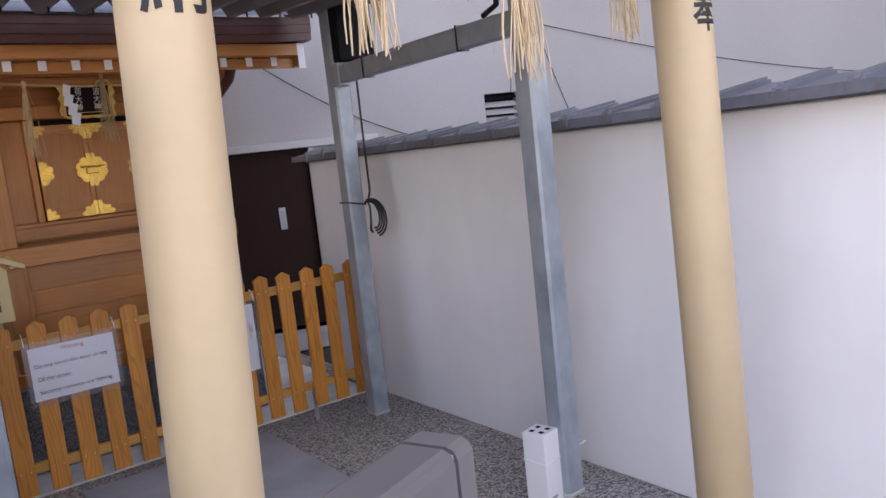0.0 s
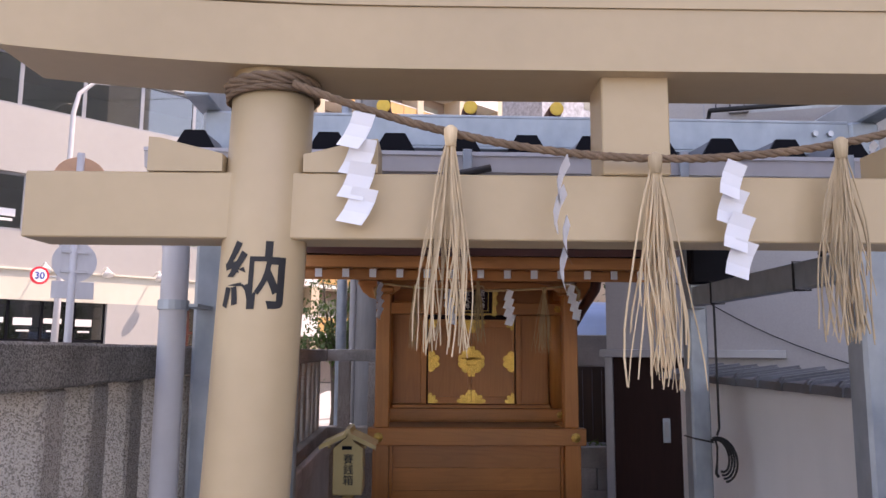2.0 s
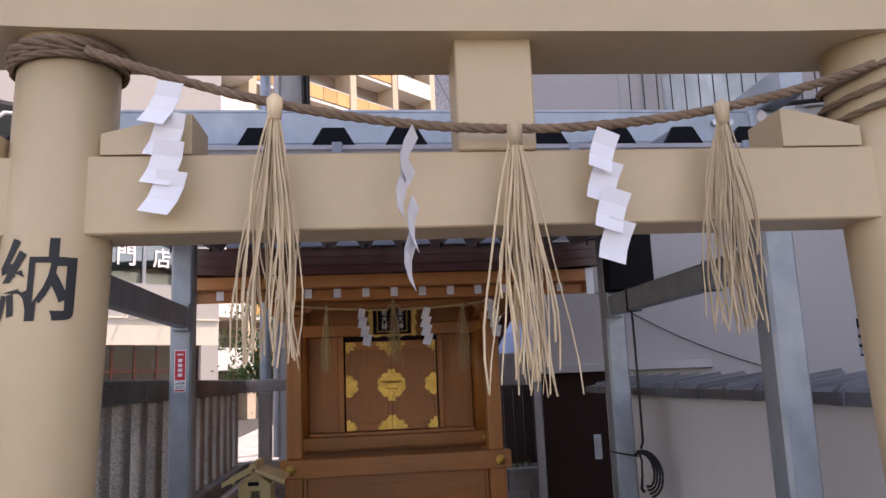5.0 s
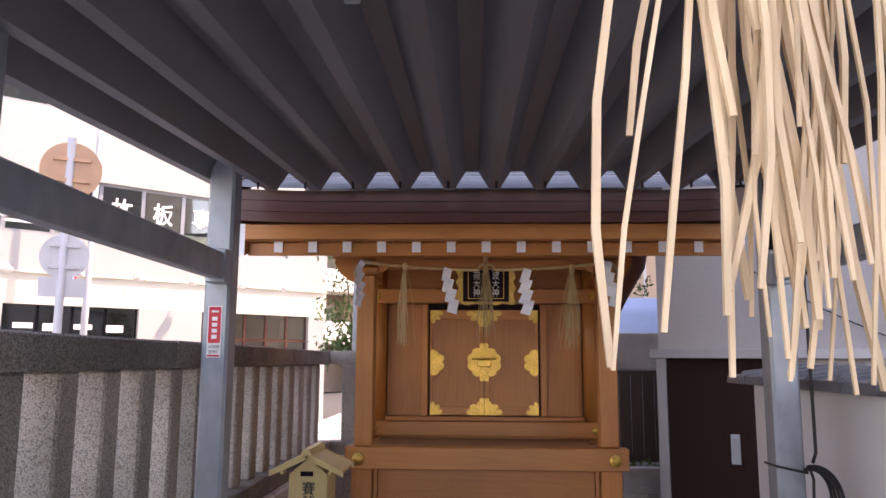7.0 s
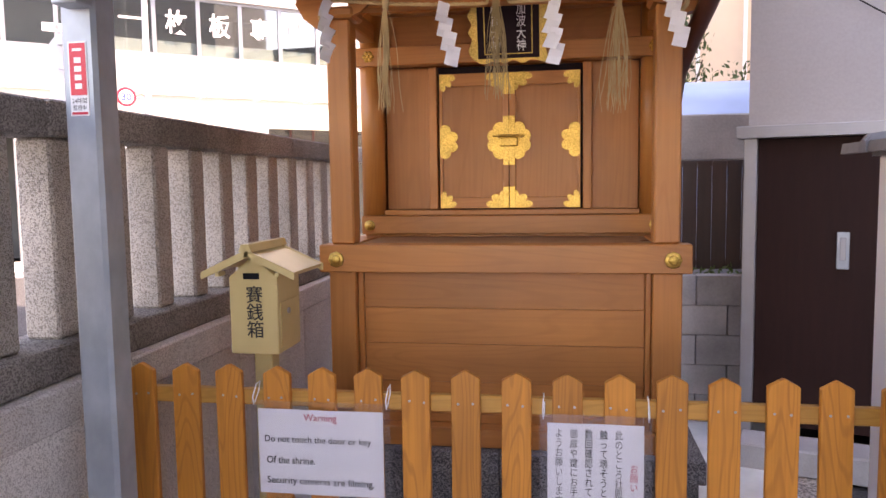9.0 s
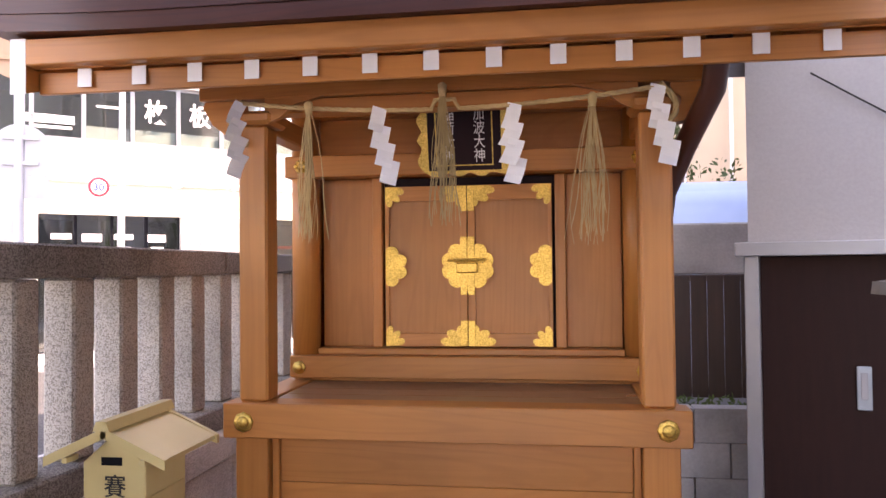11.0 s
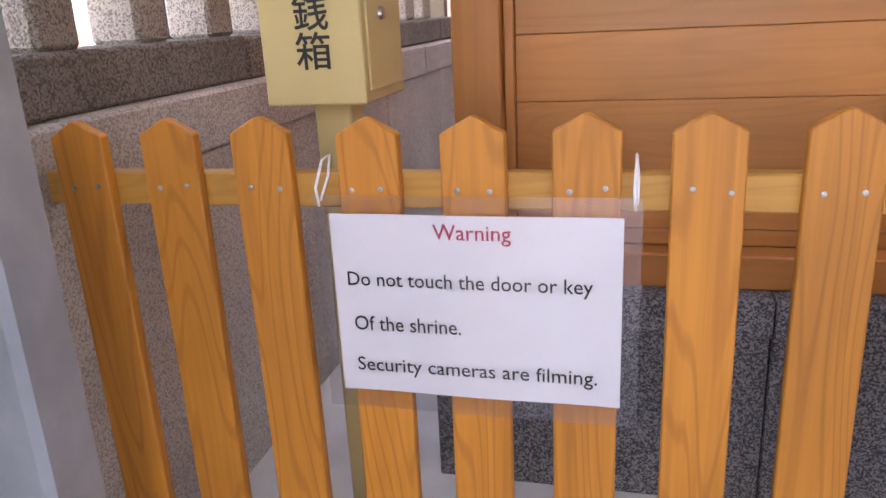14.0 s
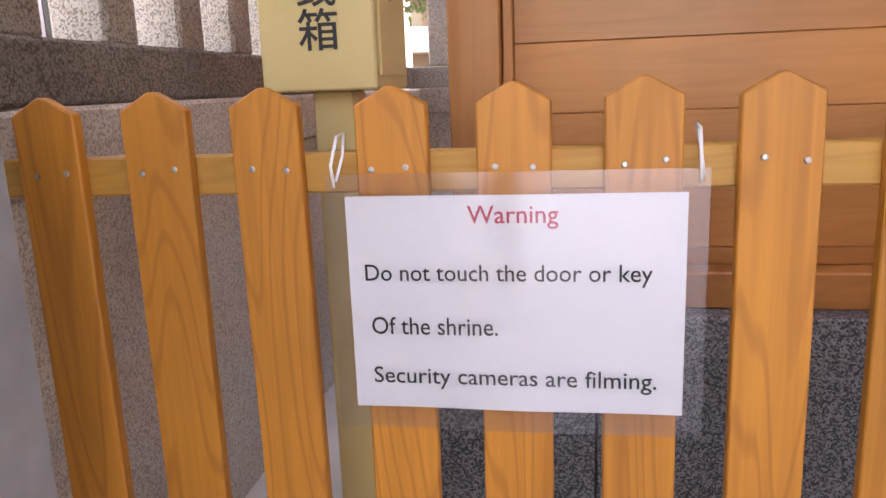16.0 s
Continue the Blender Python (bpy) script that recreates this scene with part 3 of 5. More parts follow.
bm = bmesh.new()
box(bm, -1.16, -1.10, -3.168, -1.545, 2.165, 2.275, 0.006)
part("side_beam", bm, GALV, can)
bm = bmesh.new()
box(bm, 1.150, 1.21, -3.163, -1.51, 2.165, 2.275, 0.006)
part("side_beam", bm, GALV, can)
for (px, sy) in ((-1.16, -1.565), (1.150, -1.53)):
    bm = bmesh.new(); box(bm, px - 0.012, px + 0.072, sy - 0.05, sy + 0.02, 2.15, 2.29, 0.004)
    part("beam_bracket", bm, GALV, can)
for (x0, x1) in ((-1.19, -1.11), (1.15, 1.23)):
    bm = bmesh.new(); box(bm, x0, x1, -3.42, -1.2, 2.722, 2.82, 0.006)
    part("top_side_beam", bm, GALV, can)
for (ya, z) in ((-3.27, 2.598), (-1.50, 2.74)):
    bm = bmesh.new()
    box(bm, -1.05, 1.11, ya, ya + 0.07, z, z + 0.012, 0.003); box(bm, -1.05, 1.11, ya, ya + 0.07, z + 0.112, z + 0.124, 0.003)
    box(bm, -1.05, 1.11, ya + 0.0, ya + 0.008, z + 0.012, z + 0.112)
    beam = part("cross_beam", bm, GALV, can)
    for bx in (0.985, 1.04):
        bm = bmesh.new(); tube(bm, [(bx, ya - 0.012, z + 0.075), (bx, ya + 0.01, z + 0.075)], 0.011, 6)
        part("bolt", bm, STEEL, beam)
# folded roof plates: one strip a fold
PITCH, ZF, ZR, YF, YR = 0.212, 2.495, 2.632, -3.47, -1.18


def plate_profile(x):
    return [(x, 0), (x + 0.042, 0), (x + 0.098, 0.09), (x + 0.156, 0.09), (x + PITCH, 0)]


for i in range(12):
    x = -1.258 + i * PITCH
    bm = bmesh.new()
    pr = plate_profile(x)
    for (xa, za), (xb, zb) in zip(pr, pr[1:]):
        vs = []
        for yv, zz in ((YF, ZF), (YR, ZR)):
            vs.append((Vector((xa, yv, zz + za)), Vector((xb, yv, zz + zb))))
        q = [vs[0][0], vs[0][1], vs[1][1], vs[1][0]]
        lo = [bm.verts.new(p) for p in q]
        up = [bm.verts.new(p + Vector((0, 0, 0.003))) for p in q]
        bm.faces.new(lo[::-1]); bm.faces.new(up)
        for j in range(4):
            bm.faces.new((lo[j], lo[(j + 1) % 4], up[(j + 1) % 4], up[j]))
    bmesh.ops.remove_doubles(bm, verts=bm.verts[:], dist=0.0005)
    bmesh.ops.recalc_face_normals(bm, faces=bm.faces[:])
    pl = part("roof_plate", bm, PLATE, can)
    bm = bmesh.new()
    prism(bm, [(x + 0.040, ZF + 0.0), (x + 0.214, ZF + 0.0), (x + 0.159, ZF + 0.096), (x + 0.095, ZF + 0.096)], "y", YF - 0.006, YF + 0.01)
    part("end_cap", bm, BLACKBOX, pl, "black closing cap of a roof fold")
    bm = bmesh.new(); tube(bm, [(x + 0.022, -1.42, ZR - 0.045), (x + 0.022, -1.42, ZR + 0.04)], 0.006, 6)
    part("hook_bolt", bm, CABLE, pl)
# gutter along the front
bm = bmesh.new()
prism(bm, [(-3.56, 2.446), (-3.482, 2.446), (-3.477, 2.505), (-3.482, 2.505), (-3.487, 2.452), (-3.554, 2.452), (-3.564, 2.506), (-3.576, 2.506), (-3.576, 2.494), (-3.569, 2.494)], "x", -1.25, 0.99)
gut = part("gutter", bm, PIPE, can, "light grey plastic eaves gutter")
for gx in (-0.27, 0.40, 0.92, -0.95):
    bm = bmesh.new(); box(bm, gx - 0.014, gx + 0.014, -3.585, -3.46, 2.434, 2.446, 0.002); box(bm, gx - 0.014, gx + 0.014, -3.586, -3.576, 2.434, 2.512, 0.002)
    part("gutter_bracket", bm, GALV, gut)
bm = bmesh.new()
tube(bm, [(-1.20, -3.52, 2.45), (-1.20, -3.515, 2.40), (-1.19, -3.49, 2.33), (-1.18, -3.46, 2.27), (-1.175, -3.45, 2.20), (-1.175, -3.45, 1.2), (-1.175, -3.45, 0.0)], 0.041, 16)
dp = part("downpipe", bm, PIPE, can, "light grey plastic downpipe with clamps", True)
for z in (2.02, 1.27):
    bm = bmesh.new(); cyl(bm, -1.175, -3.45, z, z + 0.03, 0.047, sides=16); box(bm, -1.15, -1.10, -3.45, -3.27, z + 0.01, z + 0.02)
    part("pipe_clamp", bm, GALV, dp)

# ---- torii ----
TX, TY, TC = 0.0395, -4.235, 0.04
torii = thing("torii_gate", (TX, TY, 0), "cream painted torii gate with dedication characters on its columns", "torii gate")
for sx in (-1, 1):
    bm = bmesh.new()
    tube(bm, [(TC + sx * 0.864, TY, 0.0), (TC + sx * 0.828, TY, 1.0), (TC + sx * 0.808, TY, 1.5), (TC + sx * 0.785, TY, 2.1), (TC + sx * 0.775, TY, 2.50)], [0.093, 0.0905, 0.0895, 0.0885, 0.087], 40)
    part("column", bm, TORII, torii, smooth=True)
    bm = bmesh.new(); cyl(bm, TC + sx * 0.864, TY, 0.0, 0.09, 0.135, 0.125, 32)
    part("column_base", bm, TORII, torii, smooth=True)
bm = bmesh.new()
box(bm, TX - 1.27, TX + 1.265, TY - 0.06, TY + 0.06, 2.125, 2.264, 0.003)
part("tie_beam", bm, TORII, torii)
for sx in (-1, 1):
    for s2 in (-1, 1):
        c0 = TC + sx * 0.781 + s2 * 0.084
        bm = bmesh.new()
        prism(bm, [(c0, 2.2655), (c0 + s2 * 0.155, 2.2655), (c0 + s2 * 0.155, 2.338), (c0 + s2 * 0.13, 2.336), (c0, 2.303)], "y", TY - 0.062, TY + 0.062)
        part("wedge", bm, TORII, torii)
bm = bmesh.new(); box(bm, TX - 0.0715, TX + 0.0715, TY - 0.064, TY + 0.055, 2.265, 2.50, 0.003)
part("centre_strut", bm, TORII, torii)


def swept_beam(bm, half_lo, half_hi, z0, z1, ya, yb, lift, n=28):
    """A beam whose ends curve upwards; its ends slant outwards to the top."""
    rings = []
    for i in range(n + 1):
        s = 2 * i / n - 1
        up = lift * max(0, abs(s) - 0.35) ** 2 / 0.65 ** 2
        xl, xh = TX + s * half_lo, TX + s * half_hi
        rings.append([bm.verts.new((xl, ya, z0 + up)), bm.verts.new((xl, yb, z0 + up)), bm.verts.new((xh, yb, z1 + up)), bm.verts.new((xh, ya, z1 + up))])
    for a, b in zip(rings, rings[1:]):
        for k in range(4):
            bm.faces.new((a[k], a[(k + 1) % 4], b[(k + 1) % 4], b[k]))
    bm.faces.new(rings[0][::-1]); bm.faces.new(rings[-1])
    bmesh.ops.recalc_face_normals(bm, faces=bm.faces[:])


bm = bmesh.new(); swept_beam(bm, 1.335, 1.40, 2.477, 2.612, TY - 0.10, TY + 0.10, 0.045)
part("lower_lintel", bm, TORII, torii)
bm = bmesh.new(); swept_beam(bm, 1.40, 1.505, 2.613, 2.690, TY - 0.105, TY + 0.105, 0.062)
part("top_lintel", bm, TORII, torii)


def on_column(name, ch, sx, z, w, h):
    """A painted character wrapped round the front of a column."""
    ob = writing(name, ch, INK, None, (0, 0, 0), 0.15, width=w, height=h, bold=0.0028, thick=0)
    bm = bmesh.new(); bm.from_mesh(ob.data)
    bmesh.ops.subdivide_edges(bm, edges=[e for e in bm.edges if e.calc_length() > 0.012], cuts=3)
    bmesh.ops.triangulate(bm, faces=bm.faces[:])
    for v in bm.verts:
        zz = z + v.co.y
        t = (zz - 1.5) / 0.6
        cx, r = TC + sx * (0.808 - 0.023 * t), 0.0895 - 0.001 * t + 0.0012
        a = v.co.x / r
        v.co = Vector((cx + r * math.sin(a), TY - r * math.cos(a), zz))
    bpy.data.objects.remove(ob)
    part(name, bm, INK, torii, "black brushed character")


on_column("character", "\u7d0d", -1, 2.048, 0.134, 0.139)
on_column("character", "\u5949", 1, 2.018, 0.106, 0.135)
YAW = -1.3                                          # the gate stands slightly askew to the shrine
torii.rotation_euler.z = radians(YAW)

# rope of the torii
def strand_rope(bm, pts, r, turns_per_m=28, strands=3, sides=6):
    """A laid rope: strands wound about a path."""
    pts = [Vector(p) for p in pts]
    for s in range(strands):
        path, dist = [], 0.0
        for i, p in enumerate(pts):
            if i:
                dist += (p - pts[i - 1]).length
            d = (pts[min(i + 1, len(pts) - 1)] - pts[max(i - 1, 0)]).normalized()
            side = d.cross(Vector((0, 1, 0.2))).normalized()
            up = d.cross(side)
            a = dist * turns_per_m * 2 * math.pi / 3 + s * 2 * math.pi / strands
            path.append(p + r * 0.55 * (math.cos(a) * side + math.sin(a) * up))
        tube(bm, path, r * 0.62, sides)


rope = thing("shimenawa_rope", (TX, TY - 0.12, 2.3), "twisted brown straw rope tied between the torii columns", "rope")


def rope_z(x):
    s = (x + 0.68) / 1.445
    return (2.448 - 0.03 * s) - 0.143 * 4 * s * (1 - s)


def rope_y(x):
    return TY - 0.105 + math.tan(radians(YAW)) * (x - TX)


pts = []
for i in range(121):
    s = i / 120
    x = -0.68 + s * 1.445
    sag = 4 * s * (1 - s)
    pts.append((x, rope_y(x) + 0.02 * (abs(2 * s - 1)) ** 3, rope_z(x)))
bm = bmesh.new(); strand_rope(bm, pts, 0.0082, 40)
part("hanging_rope", bm, ROPE, rope, smooth=True)
for sx, zs in ((-1, (2.461, 2.450, 2.438)), (1, (2.43, 2.392, 2.355))):
    cx, cy = TC + sx * 0.777, TY + math.tan(radians(YAW)) * sx * 0.78
    for q, z in enumerate(zs):
        bm = bmesh.new()
        tilt = 0.03 if sx > 0 else 0.006
        strand_rope(bm, [(cx + 0.095 * math.cos(a), cy + 0.095 * math.sin(a), z + tilt * math.cos(a)) for a in [2 * math.pi * i / 70 for i in range(71)]], 0.0062 if (q or sx > 0) else 0.010)
        part("rope_coil", bm, ROPE, rope, smooth=True)


def straw_tassel(name, at, length, spread, count, mat, label, seed, thick=0.0022, group="straw tassels"):
    """Bound straw that flares out below its knot, with bent and stray stalks."""
    rng = random.Random(seed)
    t = thing(name, at, label, "tassel", group)
    bm = bmesh.new()
    x0, y0, z0 = at
    for i in range(count):
        a, out = rng.uniform(0, 6.283), spread * rng.uniform(0.1, 1.0) ** 0.8
        ln = length * rng.choice((1, 1, 1, 0.97, 0.93, 0.8, 0.68)) * rng.uniform(0.95, 1.03)
        bend, path = rng.uniform(-0.03, 0.03), []
        stray = rng.uniform(1.3, 1.9) if rng.random() < 0.16 else 1.0
        wav = rng.uniform(0, 6.28)
        for j in range(9):
            s = j / 8
            fl = out * stray * (0.10 + 0.90 * math.sin(min(s * 1.25, 1.0) * math.pi / 2)) + bend * s * s
            path.append((x0 + math.cos(a) * fl + 0.009 * math.sin(wav + 7 * s) * s, y0 + math.sin(a) * fl * 0.55, z0 - 0.01 - ln * s))
        r = thick * rng.uniform(0.5, 1.25)
        tube(bm, path, [r * 0.8] + [r] * 7 + [r * 0.8], 4)
    tagged(part("straw", bm, mat, t), kind="stuff")
    bm = bmesh.new()
    tube(bm, [(x0, y0, z0 + 0.014), (x0, y0, z0 + 0.006), (x0, y0, z0 - 0.008), (x0, y0, z0 - 0.03)], [0.006, 0.0145, 0.0135, 0.011], 12)
    part("knot", bm, mat, t, smooth=True)
    return t


for i, (x, ln) in enumerate(((-0.354, 0.43), (0.059, 0.442), (0.438, 0.39))):
    straw_tassel("straw_tassel", (x, rope_y(x) - 0.012, rope_z(x) - 0.004), ln, 0.052, 46, STRAW, "pale dry straw tassel hanging from the torii rope", 30 + i, 0.0022)


def shide(name, at, size, turn, mat, label, seed, group="paper streamers", lean=0.0):
    """A folded zigzag paper streamer: sloping leaves, each hung from the side of the last."""
    rng = random.Random(seed)
    t = thing(name, at, label, "paper streamer", group)
    w, hgt = size
    m = Matrix.Translation(at) @ Matrix.Rotation(turn, 4, "Z")
    x, z = 0.0, 0.0
    for i in range(4):
        bm = bmesh.new()
        sk, wid = 0.48 * w, w * (0.85 if i == 0 else 1.0)
        yo = (i % 2) * 0.006
        b0 = rng.uniform(-0.012, 0.012)
        rows = []
        for j in range(4):
            s = j / 3
            yc = yo + 0.010 * math.sin(s * 3.1) + b0 * s
            xx = x - sk * s + lean * (z - hgt * s)
            rows.append([Vector((xx - wid / 2, yc, z - hgt * s - 0.0)), Vector((xx + wid / 2, yc + 0.004, z - hgt * s - 0.18 * hgt))])
        front = [[bm.verts.new(m @ p) for p in r] for r in rows]
        back = [[bm.verts.new(m @ (p + Vector((0, 0.0012, 0)))) for p in r] for r in rows]
        for a, b in zip(front, front[1:]):
            bm.faces.new((a[0], a[1], b[1], b[0]))
        for a, b in zip(back, back[1:]):
            bm.faces.new((a[0], b[0], b[1], a[1]))
        part("paper_leaf", bm, mat, t)
        x, z = x - sk + wid * 0.62, z - hgt * 0.74
    return t


shide("paper_streamer", (-0.53, rope_y(-0.53) - 0.01, rope_z(-0.53) - 0.008), (0.056, 0.070), radians(-22), PAPER, "white zigzag paper streamer on the torii rope", 1, lean=0.1)
shide("paper_streamer", (-0.113, rope_y(-0.113) - 0.01, rope_z(-0.113) - 0.008), (0.036, 0.085), radians(62), PAPER, "white zigzag paper streamer twisted edge-on", 2, lean=0.12)
shide("paper_streamer", (0.228, rope_y(0.228) - 0.012, rope_z(0.228) - 0.008), (0.052, 0.072), radians(8), PAPER, "white zigzag paper streamer on the torii rope", 3)
shide("paper_streamer", (0.615, rope_y(0.6) + 0.15, 2.375), (0.034, 0.035), radians(30), PAPER, "white zigzag paper streamer behind the torii rope", 4)

# ---- shrine ----
pl = thing("granite_plinth", (0, 0.1, 0), "dark speckled granite plinth under the shrine", "plinth")
x = -0.80
for i, w in enumerate((0.40, 0.40, 0.40, 0.40)):
    bm = bmesh.new(); box(bm, x + 0.0015, x + w - 0.0015, -0.66, -0.30, 0.455, 0.545, 0.004)
    part("cap_slab", bm, PLINTH, pl)
    bm = bmesh.new(); box(bm, x + 0.0015 + (0.0225 if i == 0 else 0), x + w - 0.0015 - (0.024 if i == 3 else 0), -0.635, -0.30, 0.0, 0.455, 0.004)
    part("face_block", bm, PLINTH, pl)
    x += w
bm = bmesh.new(); box(bm, -0.80, 0.80, -0.298, 1.30, 0.455, 0.545, 0.004)
part("cap_slab", bm, PLINTH, pl)
bm = bmesh.new(); box(bm, -0.776, 0.776, -0.298, 1.27, 0.0, 0.455, 0.004)
part("face_block", bm, PLINTH, pl)

sh = thing("wooden_shrine", (0, 0, 0.545), "varnished cypress wood shrine with gilt door fittings", "shrine")
B = 0.004


def wbox(name, mat, *b, label="", parent=None, bevel=B):
    bm = bmesh.new(); box(bm, *b, bevel)
    return part(name, bm, mat, parent or sh, label)


wbox("ground_sill", SHRINE_X, -0.735, 0.735, -0.60, -0.49, 0.545, 0.625)
for s in (-1, 1):
    wbox("ground_sill", SHRINE_Y, min(s * 0.735, s * 0.63), max(s * 0.735, s * 0.63), -0.488, 1.0, 0.545, 0.625)
    wbox("lower_post", SHRINE_Z, min(s * 0.60, s * 0.712), max(s * 0.60, s * 0.712), -0.575, -0.47, 0.626, 1.268)
    wbox("panel_strip", SHRINE_Z, min(s * 0.575, s * 0.598), max(s * 0.575, s * 0.598), -0.545, -0.50, 0.626, 1.268, bevel=0.003)
    zz = [0.626, 0.795, 0.965, 1.112, 1.268]
    for a, b in zip(zz, zz[1:]):
        wbox("side_plank", SHRINE_Y, min(s * 0.67, s * 0.65), max(s * 0.67, s * 0.65), -0.468, 0.92, a + 0.001, b - 0.001, bevel=0.003)
    wbox("rear_post", SHRINE_Z, min(s * 0.60, s * 0.712), max(s * 0.60, s * 0.712), 0.92, 1.02, 0.626, 2.4)
zz = [0.626, 0.665, 0.80, 0.962, 1.112, 1.268]
for a, b in zip(zz, zz[1:]):
    wbox("front_plank", SHRINE_X, -0.574, 0.574, -0.528, -0.505, a + 0.0005, b - 0.0005, bevel=0.0015)
bm = bmesh.new(); box(bm, -0.66, 0.66, 0.94, 0.97, 0.63, 2.6)
part("rear_wall", bm, SHRINE_X, sh)
beam = wbox("porch_beam", SHRINE_X, -0.745, 0.745, -0.602, -0.492, 1.268, 1.382)
for s in (-1, 1):
    wbox("porch_side_beam", SHRINE_Y, min(s * 0.615, s * 0.725), max(s * 0.615, s * 0.725), -0.491, 1.03, 1.268, 1.382)
for i in range(4):
    wbox("porch_board", DECK, -0.614, 0.614, -0.49 + i * 0.125, -0.49 + i * 0.125 + 0.1235, 1.352, 1.376, bevel=0.002)


def stud(x, y, z, r, parent):
    """A gilt dome nail cover with a ring."""
    bm = bmesh.new()
    tube(bm, [(x, y, z), (x, y - 0.006, z), (x, y - 0.010, z), (x, y - 0.010, z)], [r, r, r * 0.86, r * 0.62], 8)
    tube(bm, [(x, y - 0.006, z), (x, y - 0.013, z), (x, y - 0.018, z), (x, y - 0.019, z)], [r * 0.60, r * 0.58, r * 0.38, r * 0.06], 14)
    part("gilt_stud", bm, GOLD, parent, "gilt metal nail cover", True)


for s in (-1, 1):
    stud(s * 0.672, -0.602, 1.322, 0.034, beam)
    wbox("porch_post", SHRINE_Z, min(s * 0.602, s * 0.702), max(s * 0.602, s * 0.702), -0.572, -0.472, 1.382, 2.30, bevel=0.008)
    wbox("post_cap", SHRINE_X, s * 0.652 - 0.075, s * 0.652 + 0.075, -0.60, -0.445, 2.30, 2.345, bevel=0.012)
sill = wbox("door_sill_beam", SHRINE_X, -0.70, 0.70, -0.095, 0.01, 1.392, 1.478)
wbox("door_sill_base", SHRINE_X, -0.69, 0.69, -0.06, 0.01, 1.376, 1.391, bevel=0.002)
wbox("door_threshold", SHRINE_X, -0.598, 0.598, -0.05, 0.03, 1.479, 1.503, bevel=0.003)
for s in (-1, 1):
    stud(s * 0.66, -0.095, 1.432, 0.027, sill)
    bm = bmesh.new(); cyl(bm, s * 0.655, -0.015, 1.479, 2.45, 0.056, sides=28)
    part("round_column", bm, SHRINE_Z, sh, smooth=True)
    a, b = sorted((s * 0.385, s * 0.598))
    wbox("wall_panel", SHRINE_Z, a, b, 0.035, 0.05, 1.503, 2.182, bevel=0.002)
    a, b = sorted((s * 0.343, s * 0.384))
    wbox("door_jamb", SHRINE_Z, a, b, -0.005, 0.05, 1.503, 2.182, bevel=0.004)
    a, b = sorted((s * 0.70, s * 0.712))
    wbox("side_wall", SHRINE_Y, min(s * 0.64, s * 0.67), max(s * 0.64, s * 0.67), 0.05, 0.92, 1.383, 2.6, bevel=0.002)
# black sheet stands in for the shade in the gap round the leaves
wbox("door_gap_shade", LACQUER, -0.343, 0.343, 0.045, 0.055, 1.503, 2.182, bevel=0.001)
nag = wbox("head_beam", SHRINE_X, -0.72, 0.72, -0.085, 0.0, 2.182, 2.268)
for s in (-1, 1):
    bm = bmesh.new()
    for k in range(6):
        a = k * math.pi / 3
        tube(bm, [(s * 0.655 + 0.017 * math.cos(a), -0.085, 2.226 + 0.017 * math.sin(a)), (s * 0.655 + 0.017 * math.cos(a), -0.095, 2.226 + 0.017 * math.sin(a))], [0.012, 0.006], 8)
    tube(bm, [(s * 0.655, -0.085, 2.226), (s * 0.655, -0.10, 2.226)], [0.012, 0.006], 10)
    part("gilt_rosette", bm, GOLD, nag, "gilt six-lobed rosette")
wbox("frieze_panel", SHRINE_X, -0.60, 0.60, 0.0, 0.02, 2.269, 2.52, bevel=0.002)
wbox("upper_beam", SHRINE_X, -0.70, 0.70, -0.07, 0.03, 2.42, 2.52)

# door leaves, each with stiles, rails and a sunk panel
for s in (-1, 1):
    a, b = (-0.332, -0.0015) if s < 0 else (0.0015, 0.332)
    bm = bmesh.new(); box(bm, a, b, 0.012, 0.03, 1.507, 2.145, 0.002)
    leaf = part("door_leaf", bm, SHRINE_Z, sh)
    inner, outer = (b - 0.03, a + 0.016) if s < 0 else (a + 0.03, b - 0.016)
    bm = bmesh.new()
    box(bm, min(outer, a if s < 0 else b), max(outer, a if s < 0 else b), 0.0, 0.012, 1.507, 2.145, 0.002)
    box(bm, min(inner, b if s < 0 else a), max(inner, b if s < 0 else a), 0.0, 0.012, 1.507, 2.145, 0.002)
    part("door_stile", bm, SHRINE_Z, leaf)
    lo, hi = sorted((inner, outer))
    for (c, d) in ((1.507, 1.56), (2.085, 2.145)):
        bm = bmesh.new(); box(bm, lo, hi, 0.001, 0.012, c, d, 0.002)
        part("door_rail", bm, SHRINE_X, leaf)


def lobed(pts_fn, parent, y=-0.0015, thick=0.003, name="gilt_plate", label="engraved gilt metal plate"):
    bm = bmesh.new()
    prism(bm, pts_fn, "y", y - thick, y)
    bmesh.ops.triangulate(bm, faces=[f for f in bm.faces if len(f.verts) > 4])
    ob = part(name, bm, GOLD, parent, label)
    return ob


def cloud(cx, cz, rx, rz, a0, a1, lobes, depth=0.16, n=40, close=True):
    """An outline of scalloped lobes between two angles."""
    out = []
    for i in range(n + 1):
        a = a0 + (a1 - a0) * i / n
        k = 1 - depth * (1 - abs(math.sin(lobes * (a - a0) / (a1 - a0) * math.pi)) ** 0.7)
        out.append((cx + rx * k * math.cos(a), cz + rz * k * math.sin(a)))
    return out


